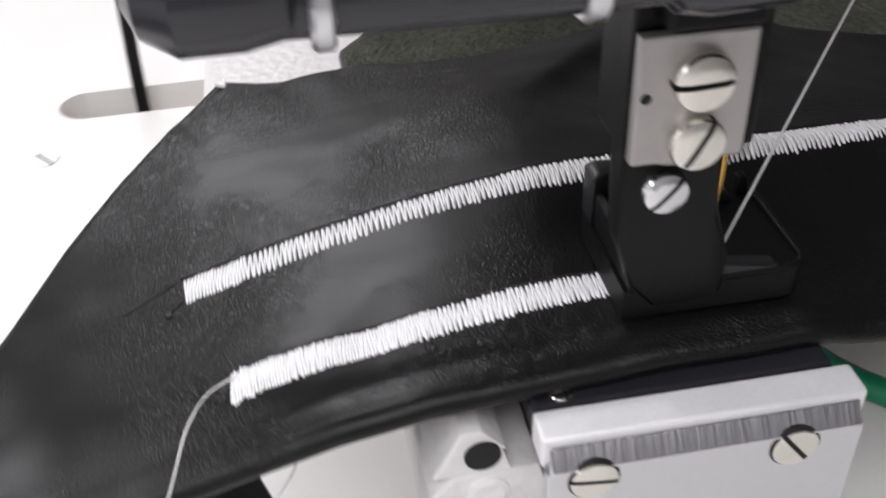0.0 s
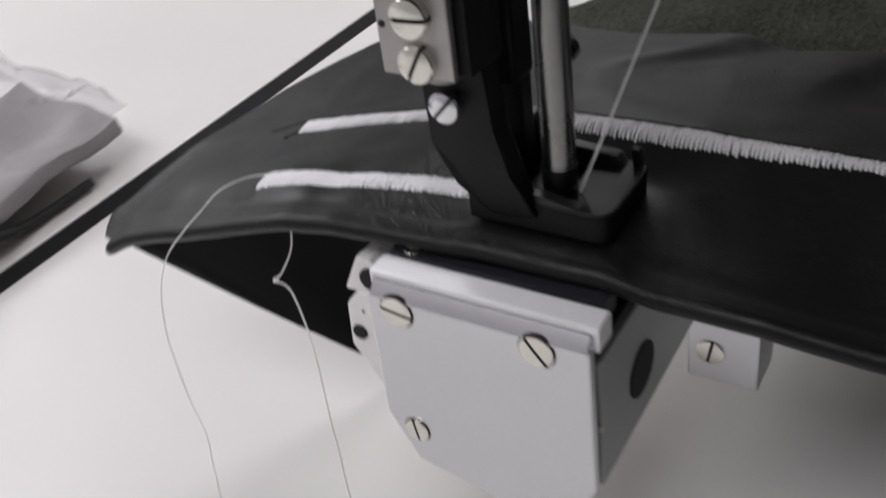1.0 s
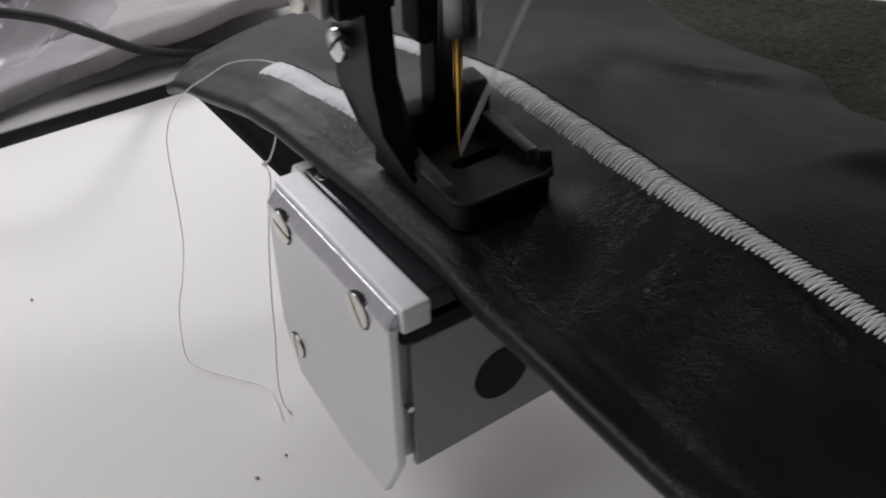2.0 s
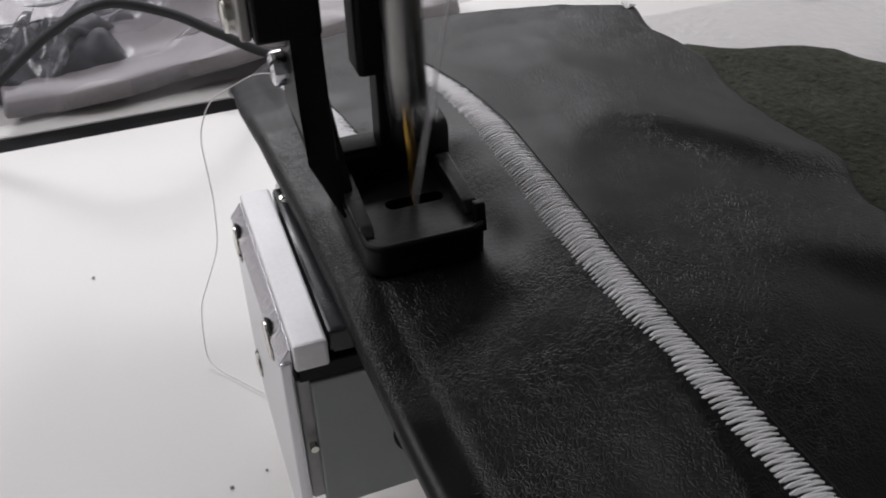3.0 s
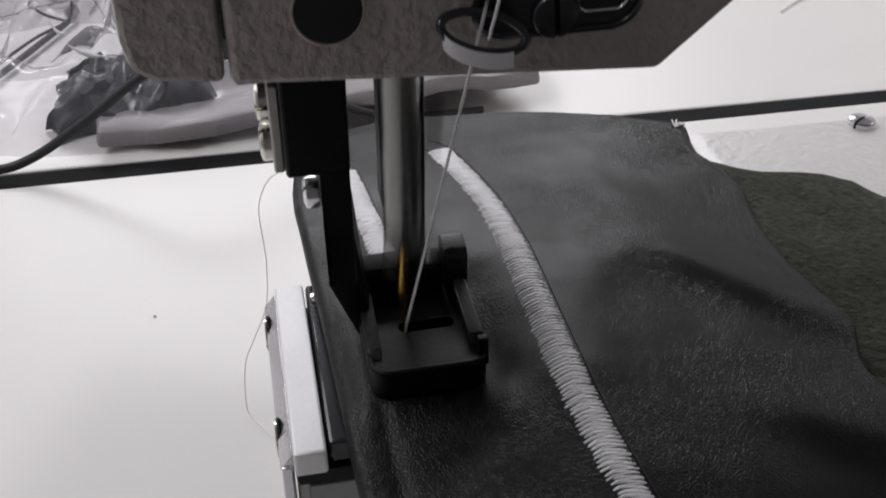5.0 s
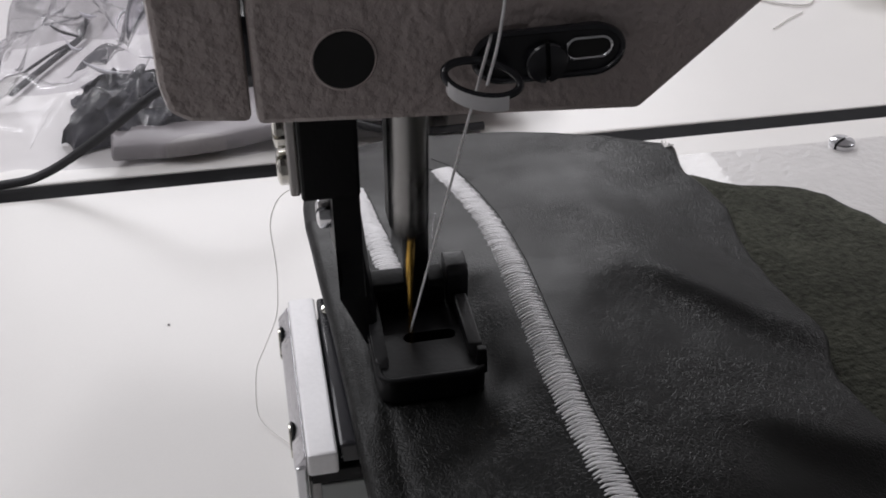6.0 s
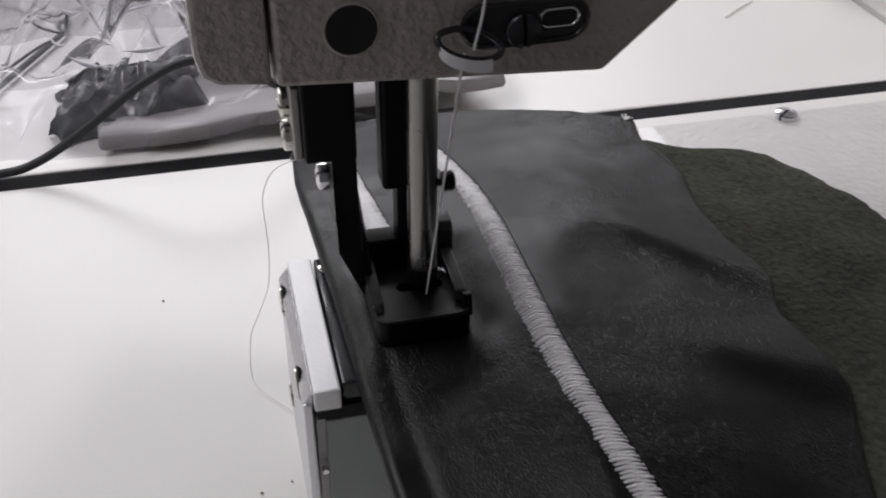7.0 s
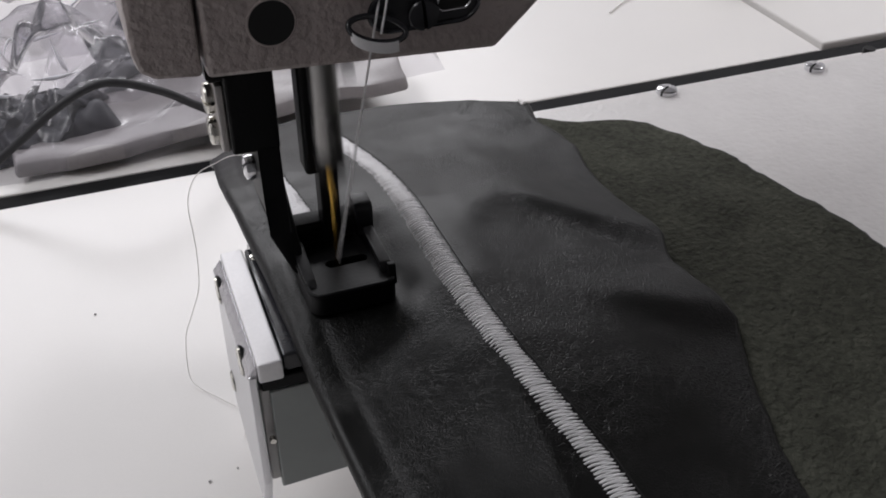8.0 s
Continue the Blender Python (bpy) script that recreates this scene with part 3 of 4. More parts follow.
# ---- leather workpiece (keyed in motions) ----
leather = thing("leather_piece", "dark grey leather with rolled edge and two white zigzag bands", "leather")
LEFT = [(-0.22, 0.0250), (-0.12, 0.0195), (-0.08, 0.0172), (-0.06, 0.0155), (-0.03, 0.0140), (0.0, 0.0130), (0.03, 0.0116), (0.06, 0.0106), (0.08, 0.0112), (0.10, 0.0126), (0.115, 0.0138), (0.128, 0.0144), (0.138, 0.0146), (0.146, 0.0155), (0.151, 0.0185), (0.154, 0.0250)]
RIGHT = [(-0.22, 0.090), (-0.125, 0.1140), (-0.109, 0.1175), (-0.094, 0.1222), (-0.080, 0.1272), (-0.066, 0.1335), (-0.058, 0.1325), (-0.050, 0.1312), (-0.037, 0.1295), (-0.023, 0.1342), (-0.014, 0.1330), (-0.005, 0.1318), (0.014, 0.1312), (0.026, 0.1328), (0.042, 0.1360), (0.052, 0.1345), (0.063, 0.1316), (0.079, 0.1335)]
RIM = [(-0.22, 0.1055), (-0.12, 0.1062), (-0.08, 0.1066), (-0.05, 0.1070), (0.0, 0.1070), (0.04, 0.1070), (0.06, 0.1074), (0.08, 0.1080)]
LOW = [(-0.22, 0.0940), (-0.12, 0.0985), (-0.08, 0.1010), (-0.06, 0.1042), (-0.045, 0.1050), (-0.03, 0.1057), (-0.015, 0.1060), (0.0, 0.1070), (0.015, 0.1077), (0.03, 0.1078), (0.045, 0.1072), (0.06, 0.1046), (0.08, 0.0975), (0.10, 0.0893), (0.12, 0.0820), (0.135, 0.0758), (0.152, 0.0690)]
RIDGE = [(-0.22, 0.0970), (-0.12, 0.1055), (-0.10, 0.1090), (-0.08, 0.1137), (-0.06, 0.1160), (-0.03, 0.1172), (0.0, 0.1168), (0.015, 0.1158), (0.03, 0.1130), (0.05, 0.1092), (0.07, 0.1054), (0.088, 0.1018), (0.105, 0.0972), (0.125, 0.0925), (0.150, 0.0880)]
BACK = [(0.0, 0.1390), (0.0135, 0.1400), (0.0150, 0.1450), (0.0175, 0.1490), (0.0210, 0.1500), (0.0250, 0.1480), (0.030, 0.1435), (0.042, 0.1345), (0.060, 0.1245), (0.080, 0.1135), (0.100, 0.1010), (0.120, 0.0865), (0.131, 0.0790), (0.150, 0.0720)]
CREST = 0.0615


def top_z(x, y):
    """Height of the leather's upper face: low at the rolled edge, a ridge along the wide band, sloping to the bed beyond."""
    low, crest = along(LOW, y), along(RIDGE, y)
    if x < CREST:
        s = max(0.0, (x - 0.014) / (CREST - 0.014))
        near = 1 - ramp(-0.01, 0.045, y)
        z = low + (crest - low) * (s * (1.5 - 0.5 * s) * (1 - near) + s ** 1.9 * near)
        z += (0.0025 * ramp(0.05, 0.075, y) * (1 - ramp(0.11, 0.135, y))) * math.exp(-((x - 0.030) / 0.012) ** 2)
    else:
        t = (x - CREST) / (along(RIGHT, y) - CREST)
        z = crest + (along(RIM, y) - crest) * min(t, 1.05) ** 1.15
    rim = along(BACK, x)
    z -= 0.0040 * ramp(rim - 0.020, rim, y) * (1 - ramp(0.020, 0.055, x))
    # pressed down under the foot
    z += (0.1104 - z) * math.exp(-(max(0.0, abs(x - 0.0330) - 0.0105) / 0.0075) ** 2 - (max(0.0, abs(y + 0.0095) - 0.0130) / 0.0095) ** 2)
    # two pleats that run across the slack side, steep towards the operator
    for lead, bend, x0, high in ((0.006, 0.030, 0.066, 0.0034), (-0.050, 0.014, 0.080, 0.0038)):
        d = y - lead + bend * ramp(0.090, 0.132, x) - 0.006 * ramp(0.065, 0.095, x)
        z += high * ramp(x0, x0 + 0.045, x) * math.exp(-(d / (0.0095 if d < 0 else 0.030)) ** 2)
    if x > 0.08:
        z = max(z, BED_Z + 0.0044 - 0.016 * (1 - ramp(0.082, 0.116, x)))
    z += 0.0005 * noise.noise((x * 45, y * 30, 1.7)) + 0.0002 * noise.noise((x * 120, y * 90, 4.1))
    return z


def leather_sheet():
    rows, cols = 190, 120
    bm = bmesh.new()
    grid = []
    lower = 9
    for i in range(rows + 1):
        q = i / rows
        line = []
        for j in range(-lower, cols + 9):
            s = max(j, 0) / cols
            s = s ** 1.25
            xn = 0.013 + 0.119 * s
            y = -0.22 + (along(BACK, xn) + 0.22) * (q ** 0.9)
            xl, xr = along(LEFT, y), along(RIGHT, y) - 0.0022 + 0.0007 * noise.noise((y * 110, 0.5, 2.0))
            if j > cols:
                a = (j - cols) / 8
                zt = top_z(xr, y)
                deep = max(0.0005, min(0.0030, zt - BED_Z - 0.003))
                line.append(bm.verts.new((xr + 0.0022 * math.sin(a * math.pi / 2), y, zt - deep * (1 - math.cos(a * math.pi / 2)) - max(0.0, zt - deep - BED_Z - 0.0028) * ramp(0.6, 1.0, a))))
                continue
            if j >= 0:
                x = xl + 0.0027 + (xr - xl - 0.0027) * s
                z = top_z(x, y)
                e = (x - xl - 0.0027) / 0.010
                z -= 0.0005 * math.exp(-((e - 0.55) / 0.22) ** 2)
                line.append(bm.verts.new((x, y, z)))
            else:
                a = -j / lower
                zt = top_z(xl + 0.0027, y)
                if a < 0.72:
                    ang = math.pi / 2 + math.pi * a / 0.72
                    line.append(bm.verts.new((xl + 0.0027 + 0.0027 * math.cos(ang), y, zt - 0.0026 + 0.0026 * math.sin(ang))))
                else:
                    line.append(bm.verts.new((xl + 0.0027 + 0.035 * (a - 0.72), y, zt - 0.0052)))
        grid.append(line)
    for a, b in zip(grid, grid[1:]):
        for k in range(len(a) - 1):
            bm.faces.new((a[k], a[k + 1], b[k + 1], b[k]))
    ob = part("top_layer", bm, LEATHER, leather, "dark grey grained leather with a rolled edge", smooth=0)
    ob.data.polygons.foreach_set("use_smooth", [True] * len(ob.data.polygons))
    m = ob.modifiers.new("thickness", "SOLIDIFY")
    m.thickness, m.offset = 0.0012, -1
    return ob


leather_sheet()
suede = thing("suede_hide", "grey-green suede flesh side of a dark hide on the bed", "leather")


def suede_sheet():
    """The turned hide underneath, flesh side up."""
    edge = [(-0.27, 0.206), (-0.10, 0.203), (-0.048, 0.199), (-0.032, 0.1973), (-0.009, 0.1917), (0.018, 0.1868), (0.041, 0.1762), (0.052, 0.1705), (0.0585, 0.165), (0.0605, 0.158), (0.062, 0.147), (0.066, 0.140), (0.0715, 0.134)]
    bm = bmesh.new()
    grid = []
    for i in range(111):
        y = -0.26 + 0.3315 * (1 - (1 - i / 110) ** 1.3)
        line = []
        x0 = 0.100 - 0.030 * ramp(0.03, 0.10, -y)
        x1 = along(edge, y) + 0.0009 * noise.noise((y * 180, 3.3, 0)) + 0.0005 * noise.noise((y * 700, 1.3, 0))
        for j in range(31):
            x = x0 + (x1 - x0) * j / 30
            z = BED_Z + 0.0015 + (0.0005 + 0.0016 * ramp(0.140, 0.158, x)) * max(0, noise.noise((x * 40, y * 40, 7))) + 0.0005 * noise.noise((x * 150, y * 150, 2))
            line.append(bm.verts.new((x, y, z)))
        grid.append(line)
    for a, b in zip(grid, grid[1:]):
        for k in range(30):
            bm.faces.new((a[k], a[k + 1], b[k + 1], b[k]))
    rim = [v.co + Vector((0.0003, 0, -0.0002)) for v in (l[-1] for l in grid)] + [v.co + Vector((0, 0.0003, -0.0002)) for v in reversed(grid[-1])][1:]
    part("cut_edge", tube([p + Vector((0.0003 * noise.noise(p * 900), 0, 0)) for p in rim], 0.0008, 6), DARKRUBBER, suede, "dark frayed cut edge")
    ob = part("flesh_side", bm, SUEDE, suede, smooth=0)
    ob.data.polygons.foreach_set("use_smooth", [True] * len(ob.data.polygons))
    m = ob.modifiers.new("thickness", "SOLIDIFY")
    m.thickness, m.offset = 0.0013, 0


suede_sheet()


def under_flap():
    """The corner of the folded layer that hangs behind the arm."""
    bm = bmesh.new()
    grid = []
    tip = Vector((0.066, 0.076, 0.004))
    for i in range(25):
        t = i / 24
        p = Vector((0.021 + 0.072 * t, 0.0, 0.0))
        p.y = along(BACK, p.x) - 0.009
        p.z = top_z(p.x, p.y) - 0.0030
        line = []
        for j in range(9):
            s = j / 8
            q = p.lerp(tip + Vector((0.006 * (t - 0.5), 0, 0.004 * (t - 0.5) ** 2)), s)
            line.append(bm.verts.new((q.x, q.y + 0.004 * math.sin(math.pi * s), q.z)))
        grid.append(line)
    for a, b in zip(grid, grid[1:]):
        for k in range(8):
            bm.faces.new((a[k], a[k + 1], b[k + 1], b[k]))
    ob = part("under_flap", bm, LEATHER, leather, "dark corner of the under layer hanging behind the arm", smooth=0)
    ob.data.polygons.foreach_set("use_smooth", [True] * len(ob.data.polygons))
    m = ob.modifiers.new("thickness", "SOLIDIFY")
    m.thickness = 0.0012


under_flap()


def band(name, centre, y0, y1, width, pitch, seed, label, dense=9.0):
    """A satin zigzag band: many single arched stitches."""
    rnd = random.Random(seed)
    verts, faces = [], []
    y = y0
    side = 1
    while y < y1:
        x = along(centre, y)
        wob = rnd.gauss(0, 0.00022)
        w = width * (0.5 + rnd.gauss(0, 0.012))
        a = (x - side * w + wob, y)
        b = (x + side * w + wob, y + pitch + rnd.gauss(0, 0.00009))
        r = 0.00034 * rnd.uniform(0.8, 1.15)
        d = Vector((b[0] - a[0], b[1] - a[1]))
        nrm = Vector((-d.y, d.x)).normalized()
        base = len(verts)
        for k in range(5):
            t = k / 4
            px, py = a[0] + d.x * t, a[1] + d.y * t
            pz = top_z(px, py) + (0.00012 if 0 < k < 4 else -0.0004) + 0.00018 * math.sin(math.pi * t)
            for m in range(5):
                ang = 2 * math.pi * m / 5
                verts.append((px + nrm.x * r * math.cos(ang), py + nrm.y * r * math.cos(ang), pz + r * 0.8 * math.sin(ang)))
        for k in range(4):
            for m in range(5):
                m2 = (m + 1) % 5
                faces.append((base + k * 5 + m, base + k * 5 + m2, base + k * 5 + 5 + m2, base + k * 5 + 5 + m))
        y += pitch * rnd.uniform(0.85, 1.15) * (0.62 if y > dense else 1.0)
        side = -side
    me = bpy.data.meshes.new(name)
    me.from_pydata(verts, [], faces)
    me.materials.append(THREAD)
    me.polygons.foreach_set("use_smooth", [True] * len(me.polygons))
    ob = new(name, me)
    ob.parent = leather
    return tagged(ob, label, kind="stuff")


BAND_A = [(-0.22, 0.0850), (-0.10, 0.0712), (-0.08, 0.0668), (-0.06, 0.0634), (-0.045, 0.0620), (-0.03, 0.0613), (0.0, 0.0615), (0.030, 0.0620), (0.045, 0.0618), (0.060, 0.0605), (0.075, 0.0585), (0.0865, 0.0570)]
BAND_B = [(-0.02, 0.0330), (0.02, 0.0310), (0.040, 0.0295), (0.060, 0.0280), (0.078, 0.0268)]
band("wide_band", BAND_A, -0.21, 0.0865, 0.0078, 0.00055, 1, "white satin zigzag band", 0.074)
band("short_band", BAND_B, 0.005, 0.0780, 0.0072, 0.00046, 2, "freshly sewn white satin zigzag band", 0.0400)


def on_leather(x, y, lift=0.0002):
    return (x, y, top_z(x, y) + lift)


def markings():
    """Dark guide lines beside the bands and the inked end marks."""
    for name, table, off, y0, y1 in (("guide_line", BAND_A, 0.0042, -0.20, 0.088), ("guide_line", BAND_B, 0.0037, 0.0, 0.076)):
        pts = [on_leather(along(table, y0 + (y1 - y0) * i / 80) + off, y0 + (y1 - y0) * i / 80, 0.00005) for i in range(81)]
        part(name, tube(pts, 0.00022, 5), INK, leather)
    part("ink_mark", tube([on_leather(0.0605 - 0.0008 * i, 0.0888 + 0.0022 * i, 0.00005) for i in range(6)], 0.00018, 5), INK, leather)
    part("ink_mark", tube([on_leather(0.0545 - 0.0006 * i, 0.0872 + 0.0010 * i, 0.00005) for i in range(4)], 0.00025, 5), INK, leather)
    part("ink_dot", lathe([(0.0007, -0.0003), (0.0007, 0.0002)], "z", on_leather(0.0520, 0.0903), 10), INK, leather)

    for k, (dx, dy) in enumerate(((0.0022, 0.0016), (0.0030, 0.0002), (0.0012, 0.0026), (-0.0004, 0.0024))):
        c = Vector(on_leather(0.1295, 0.0770, 0.0))
        part("frayed_fibre", tube([c, c + Vector((dx * 0.6, dy * 0.6, 0.0006)), c + Vector((dx, dy, 0.0003 + 0.0003 * k))], 0.0003, 5), WEAKTHREAD, leather, "pale frayed fibre at the cut corner")


markings()


def thread_tails():
    e = on_leather(0.0285, 0.0776, 0.0006)
    part("thread_tail", tube(spline([e, (0.0250, 0.0825, 0.1035), (0.0180, 0.0860, 0.1030), (0.0115, 0.0885, 0.0995), (0.0064, 0.0910, 0.0960), (0.0030, 0.0970, 0.0880), (0.0006, 0.1010, 0.0770), (0.0010, 0.1055, 0.0600), (0.0010, 0.1060, 0.0500), (-0.0007, 0.1030, 0.0360), (-0.0058, 0.0940, 0.0300), (-0.0100, 0.0900, 0.0220), (-0.0115, 0.0890, 0.0040), (-0.0090, 0.0830, 0.0010), (-0.0010, 0.0720, 0.0008), (0.0050, 0.0620, 0.0008), (0.0030, 0.0480, 0.0008)], 12), 0.00019, 6), WEAKTHREAD, leather, "loose white thread end trailing to the table")
    part("bobbin_tail", tube(spline([(0.0230, 0.0680, 0.0960), (0.0220, 0.0690, 0.0860), (0.0215, 0.0745, 0.0760), (0.0205, 0.0765, 0.0735), (0.0190, 0.0700, 0.0720), (0.0120, 0.0600, 0.0600), (0.0080, 0.0560, 0.0300), (0.0060, 0.0500, 0.0012), (0.0200, 0.0300, 0.0010)], 12), 0.00026, 6), WEAKTHREAD, leather, "loose kinked bobbin thread end")
    part("knot", lathe([(0.0003, -0.0008), (0.0009, -0.0003), (0.0009, 0.0004), (0.0003, 0.0009)], "z", (0.0205, 0.0765, 0.0735), 9), WEAKTHREAD, leather)


thread_tails()


# ---- behind the table gap: wrapped bundle, cable, scraps ----
def crumple(name, cx, cy, w, d, h, mat, seed, rough, parent, label="", base=0.001, n=42):
    bm = bmesh.new()
    grid = []
    for i in range(n + 1):
        line = []
        for j in range(n + 1):
            u, v = 2 * i / n - 1, 2 * j / n - 1
            edge = max(0.0, (1 - abs(u) ** 3) * (1 - abs(v) ** 3))
            p = (u * (3.1 if n == 42 else 2.1) + seed, v * (3.1 if n == 42 else 2.1), seed * 1.7)
            k = abs(noise.noise((p[0] * 0.9, p[1] * 0.9, p[2]))) + 0.5 * abs(noise.noise((p[0] * 2.2, p[1] * 1.6, p[2]))) + (0.22 if n == 42 else 0.07) * abs(noise.noise((p[0] * 5, p[1] * 4, p[2])))
            z = base + h * edge ** 0.5 * (1 - rough + rough * 1.6 * k)
            line.append(bm.verts.new((cx + w * u + 0.012 * noise.noise((u * 3, v * 3, seed)), cy + d * v + 0.012 * noise.noise((v * 3, u * 3, seed + 5)), z)))
        grid.append(line)
    for a, b in zip(grid, grid[1:]):
        for k in range(n):
            bm.faces.new((a[k], a[k + 1], b[k + 1], b[k]))
    ob = part(name, bm, mat, parent, label, smooth=60 if n == 42 else 0)
    if n > 42:
        ob.data.polygons.foreach_set("use_smooth", [True] * len(ob.data.polygons))
    return ob


def bundle():
    b = thing("wrapped_bundle", "dark leather scraps in a crumpled clear plastic bag", "plastic bag", (0, 0, 0))
    crumple("dark_scrap", -0.056, 0.330, 0.042, 0.030, 0.026, BUNDLE, 2.2, 0.34, b, "dark folded leather scrap")
    crumple("dark_scrap", 0.055, 0.356, 0.094, 0.022, 0.034, BUNDLE, 5.2, 0.15, b, "dark folded leather scrap")
    sheet = box(-0.075, 0.152, 0.284, 0.350, 0.0070, 0.0125, 0.0025, 3)
    bmesh.ops.subdivide_edges(sheet, edges=[e for e in sheet.edges if e.calc_length() > 0.05], cuts=16, use_grid_fill=True)
    for v in sheet.verts:
        v.co.z += 0.0050 * noise.noise((v.co.x * 30, v.co.y * 30, 3.0)) - 0.0056 * (1 - ramp(0.279, 0.301, v.co.y)) * (1 if v.co.z < 0.012 else 0.3) + 0.010 * ramp(0.306, 0.366, v.co.y)
        v.co.z = max(v.co.z, 0.0015) + 0.011 * ramp(-0.02, 0.06, v.co.x)
        v.co.y += 0.05 * (v.co.x - 0.03) + 0.009 * noise.noise((v.co.x * 24, v.co.y * 8, 1))
        v.co.x += 0.008 * noise.noise((v.co.y * 30, 0, 5))
    part("folded_sheet", sheet, ROLLGREY, b, "pale grey folded sheet", smooth=60)
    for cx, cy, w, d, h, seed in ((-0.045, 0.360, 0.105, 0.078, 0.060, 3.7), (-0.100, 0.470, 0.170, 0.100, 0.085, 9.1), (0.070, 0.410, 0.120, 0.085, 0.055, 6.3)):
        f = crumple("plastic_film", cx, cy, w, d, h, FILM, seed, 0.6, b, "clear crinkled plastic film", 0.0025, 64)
        f.visible_shadow = False
    # Thin white slivers added along creases in place of glints on the film.
    rnd = random.Random(11)
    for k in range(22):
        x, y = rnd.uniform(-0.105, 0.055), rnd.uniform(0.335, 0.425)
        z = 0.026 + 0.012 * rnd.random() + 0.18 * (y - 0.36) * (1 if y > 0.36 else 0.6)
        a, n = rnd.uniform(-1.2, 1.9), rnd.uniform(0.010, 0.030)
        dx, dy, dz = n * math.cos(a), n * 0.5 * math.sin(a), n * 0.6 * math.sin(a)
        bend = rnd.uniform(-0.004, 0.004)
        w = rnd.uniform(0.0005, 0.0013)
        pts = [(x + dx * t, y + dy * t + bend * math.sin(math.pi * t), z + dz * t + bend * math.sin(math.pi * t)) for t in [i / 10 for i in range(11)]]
        part("crease_glint", tube(pts, lambda t, w=w: 0.00012 + w * math.sin(math.pi * t) ** 1.4, 6), GLINT, b, "white crease sliver standing in for a glint on the plastic film")


bundle()


def cable():
    pts = spline([(-0.30, 0.250, 0.0045), (-0.20, 0.262, 0.0045), (-0.130, 0.268, 0.0045), (-0.105, 0.270, 0.008), (-0.075, 0.270, 0.026), (-0.045, 0.270, 0.047), (-0.020, 0.270, 0.0565), (0.006, 0.270, 0.048), (0.026, 0.272, 0.034), (0.050, 0.278, 0.016), (0.080, 0.284, 0.0045), (0.12, 0.285, 0.0035)], 12)
    tagged(part("power_cable", tube(pts, 0.0023, 12), DARKRUBBER), "black rubber cable arching over the table gap", "cable")


cable()


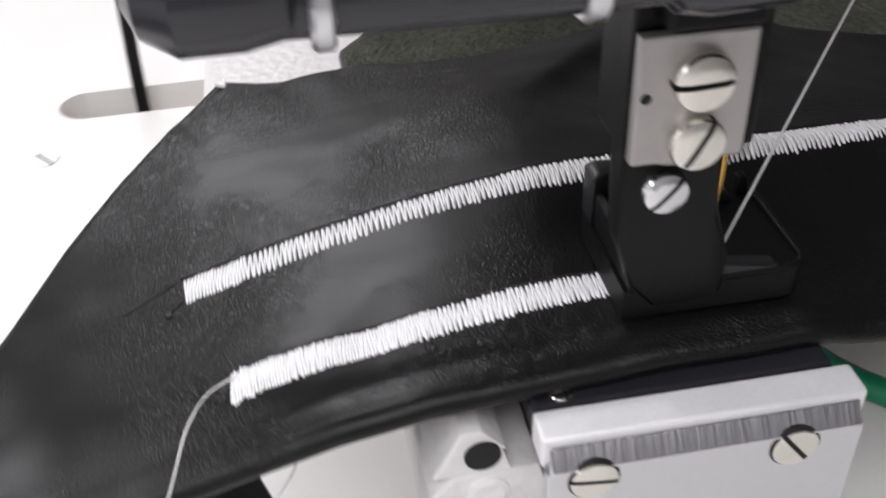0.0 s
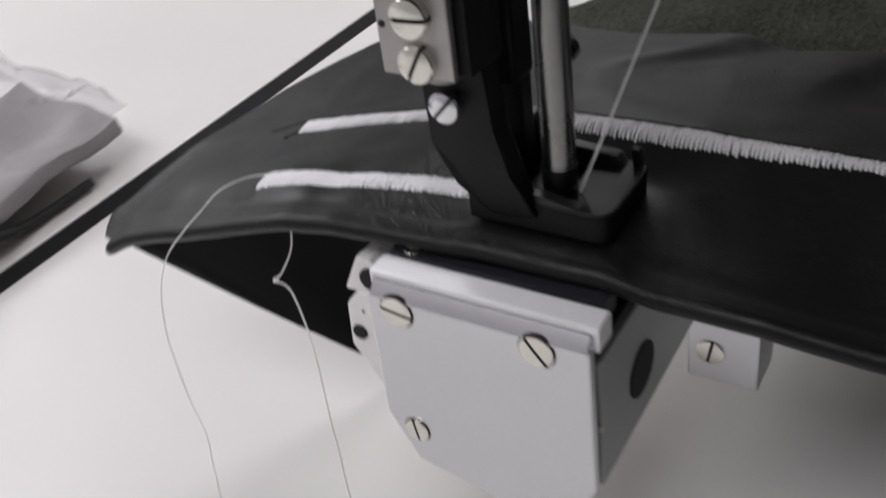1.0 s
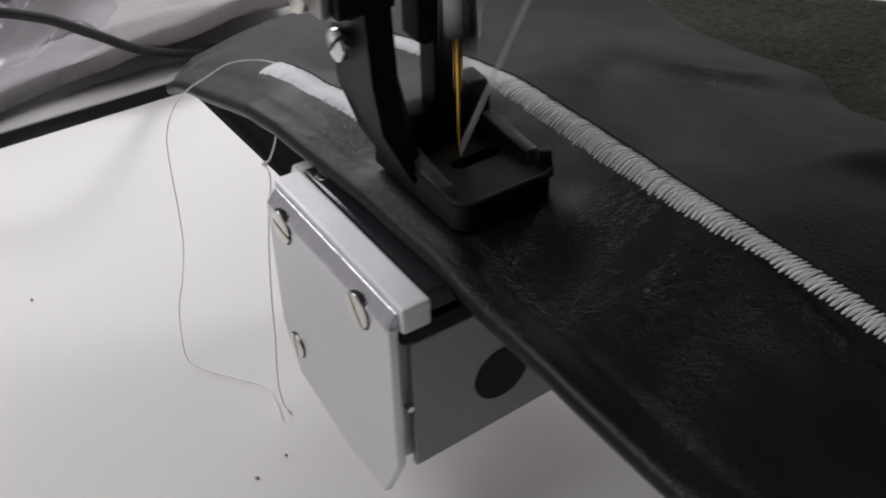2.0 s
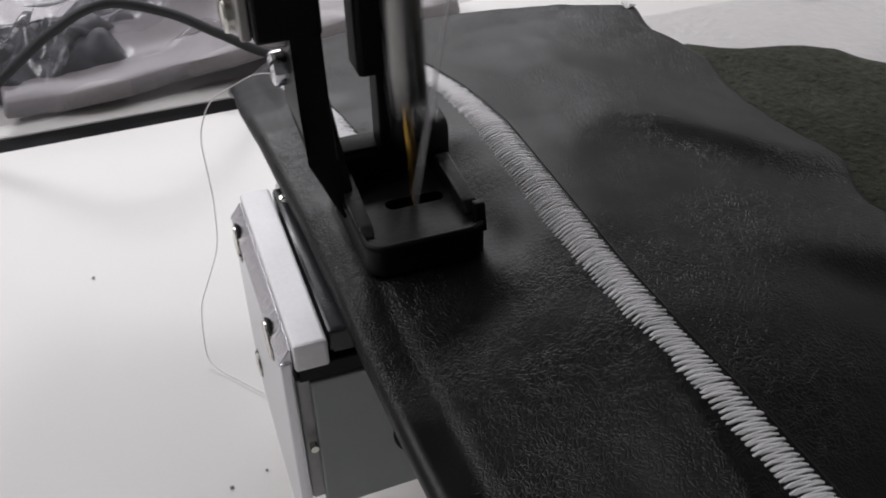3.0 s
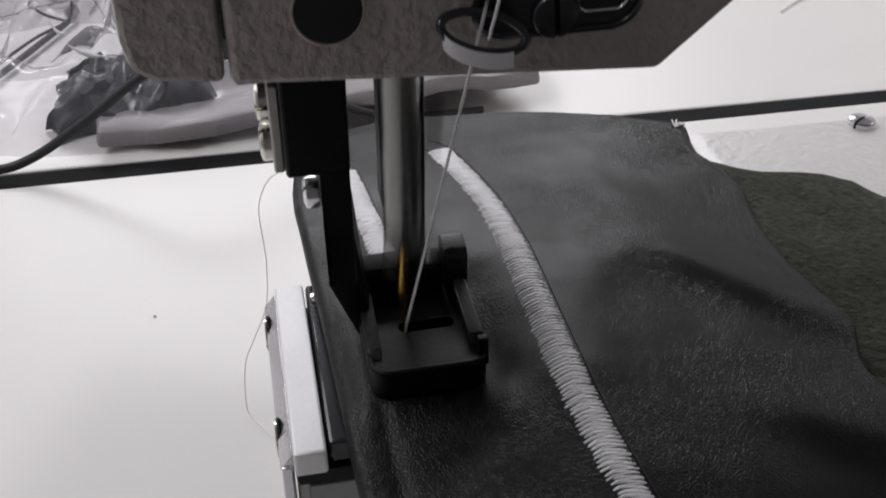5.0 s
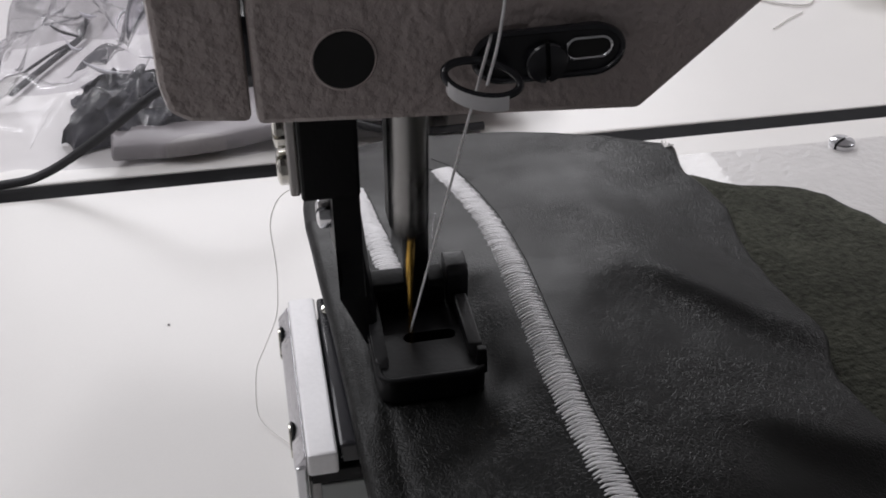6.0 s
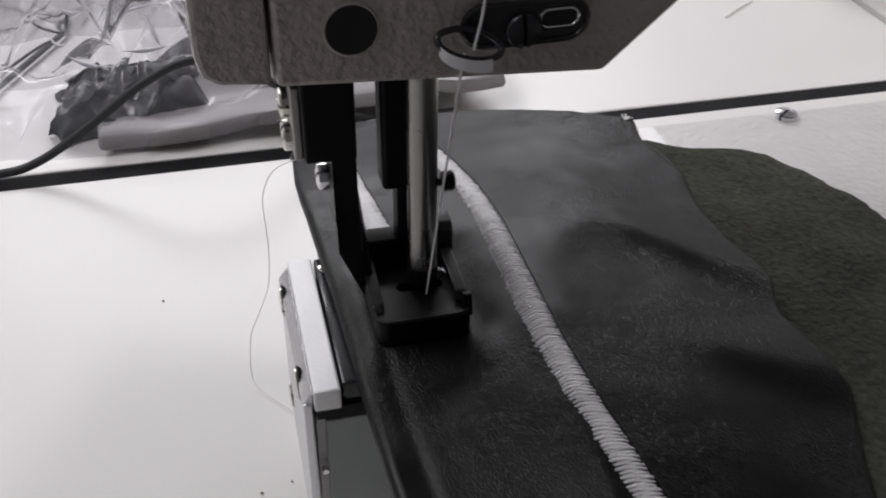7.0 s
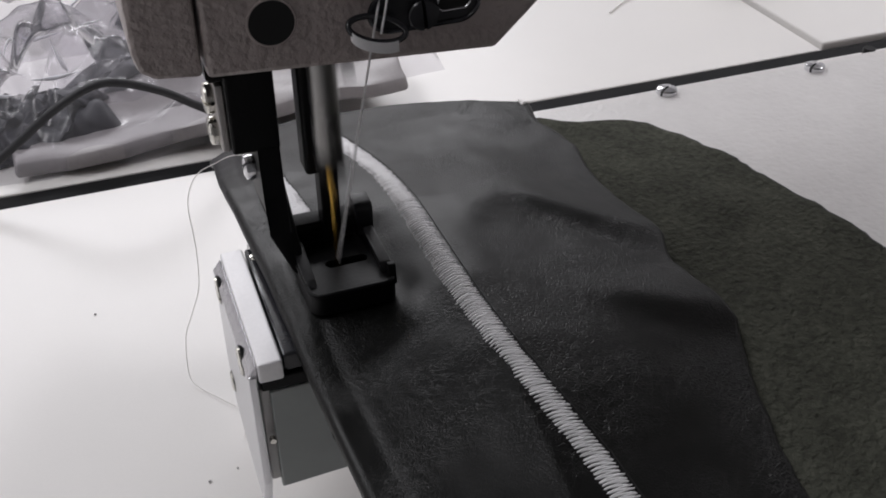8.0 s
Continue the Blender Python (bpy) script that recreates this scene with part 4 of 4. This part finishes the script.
def scraps():
    pts = spline([(0.335, 0.470, 0.001), (0.345, 0.430, 0.001), (0.372, 0.412, 0.0012), (0.388, 0.430, 0.001), (0.384, 0.452, 0.001)], 8)
    tagged(part("thread_scrap", tube(pts, 0.0008, 6), WEAKTHREAD), "loose curl of white thread on the table", "thread")
    tagged(part("thread_scrap", tube(spline([(0.335, 0.380, 0.001), (0.350, 0.392, 0.001), (0.366, 0.402, 0.001)], 6), 0.0006, 6), WEAKTHREAD), "short loose white thread on the table", "thread")
    tagged(part("metal_rod", tube([(-0.135, 0.370, 0.0035), (-0.090, 0.468, 0.0035), (-0.086, 0.545, 0.0035)], 0.0018, 8), DARKRUBBER), "bent dark grey rod lying on the table", "rod")
    twig = thing("wire_twig", "thin bent dark wire lying on the plastic bag", "wire", (0, 0, 0))
    for pts in (((-0.147, 0.360, 0.004), (-0.127, 0.372, 0.014), (-0.110, 0.385, 0.020), (-0.097, 0.412, 0.017), (-0.093, 0.418, 0.028), (-0.091, 0.420, 0.039)), ((-0.121, 0.420, 0.034), (-0.112, 0.415, 0.022), (-0.099, 0.412, 0.017)), ((-0.142, 0.364, 0.008), (-0.138, 0.372, 0.020), (-0.137, 0.378, 0.025))):
        part("wire", tube(spline(pts, 6), 0.0009, 7), DARKRUBBER, twig)
    tagged(part("black_cord", tube(spline([(0.400, 0.52, 0.002), (0.440, 0.448, 0.002), (0.475, 0.416, 0.0032), (0.53, 0.40, 0.0032)], 8), 0.0022, 8), DARKRUBBER), "black cord lying on the table", "cord")
    tagged(part("beige_box", box(0.43, 0.52, 0.400, 0.47, 0.0012, 0.03, 0.004), BEIGE), "beige plastic box on the table", "box")
    for k, (x, y, r) in enumerate(((-0.0135, 0.031, 0.0007), (0.0065, 0.049, 0.0006), (-0.0025, 0.034, 0.0005), (-0.045, 0.150, 0.0006))):
        tagged(part("lint_speck", lathe([(r * 0.6, 0.0001), (r, 0.0004), (r * 0.4, 0.0008)], "z", (x, y, 0), 7), ROLLGREY), "tiny grey lint speck on the table", "lint", "lint specks")
    ring = [(0.135 + 0.062 * math.cos(2 * math.pi * i / 40), -0.136 + 0.052 * math.sin(2 * math.pi * i / 40), 0.0045) for i in range(40)]
    tagged(part("green_ring", tube(ring, 0.0042, 10, None, True), GREEN), "green plastic ring lying on the table", "ring")


scraps()


# ---- moving things ----
def motions():
    # needle: down times, alternating left and right swing
    downs = [0.042 + 0.158 * k for k in range(-1, 14)]
    last = downs[-1]
    downs += [last + (3.515 - last) * k / 9 for k in range(1, 9)]
    downs += [3.515 + 0.152 * k for k in range(0, 32)]
    first = downs.index(3.515)
    bar, strand = [], []
    low, stroke, swing = 0.1184, 0.0375, 0.0034

    def at(t, z, x):
        p = Vector((NEEDLE[0] + x, NEEDLE[1], z))
        eye = Vector((p.x, p.y - 0.0008, max(z - 0.0300, 0.1075)))
        bar.append((t, Matrix.Translation(p)))
        strand.append((t, Matrix.Translation(eye) @ d0.rotation_difference(GUIDE - eye).to_matrix().to_4x4()))

    keys = []
    for k, t in enumerate(downs):
        side = -1 if (k - first) % 2 == 0 else 1
        keys.append((t, low, side * swing))
        if k + 1 < len(downs):
            keys.append(((t + downs[k + 1]) / 2, low + stroke, 0.0))
    for t, z, x in keys:
        if 0 <= t <= 8:
            if not bar and t > 0:
                at(0.0, low + 0.62 * stroke, 0.6 * x)
                if t < 0.03:
                    continue
            at(t, z, x)
    if bar[-1][0] < 8:
        at(8.0, low + stroke * 0.8, 0.0)
    walk(needle_bar, bar)
    walk(needle_thread, strand)
    # leather: slow feed away from the operator
    walk(leather, [(t, Matrix.Translation((0, FEED * (t - 4.5), 0))) for t in (0.0, 2.0, 4.0, 6.0, 8.0)])
    walk(suede, [(t, Matrix.Translation((x, SLIDE * (t - 8.0), 0))) for t, x in ((0.0, 0.015), (1.5, 0.013), (2.2, 0.010), (3.5, 0.001), (4.5, 0.0), (6.0, 0.0), (8.0, 0.0))])


motions()
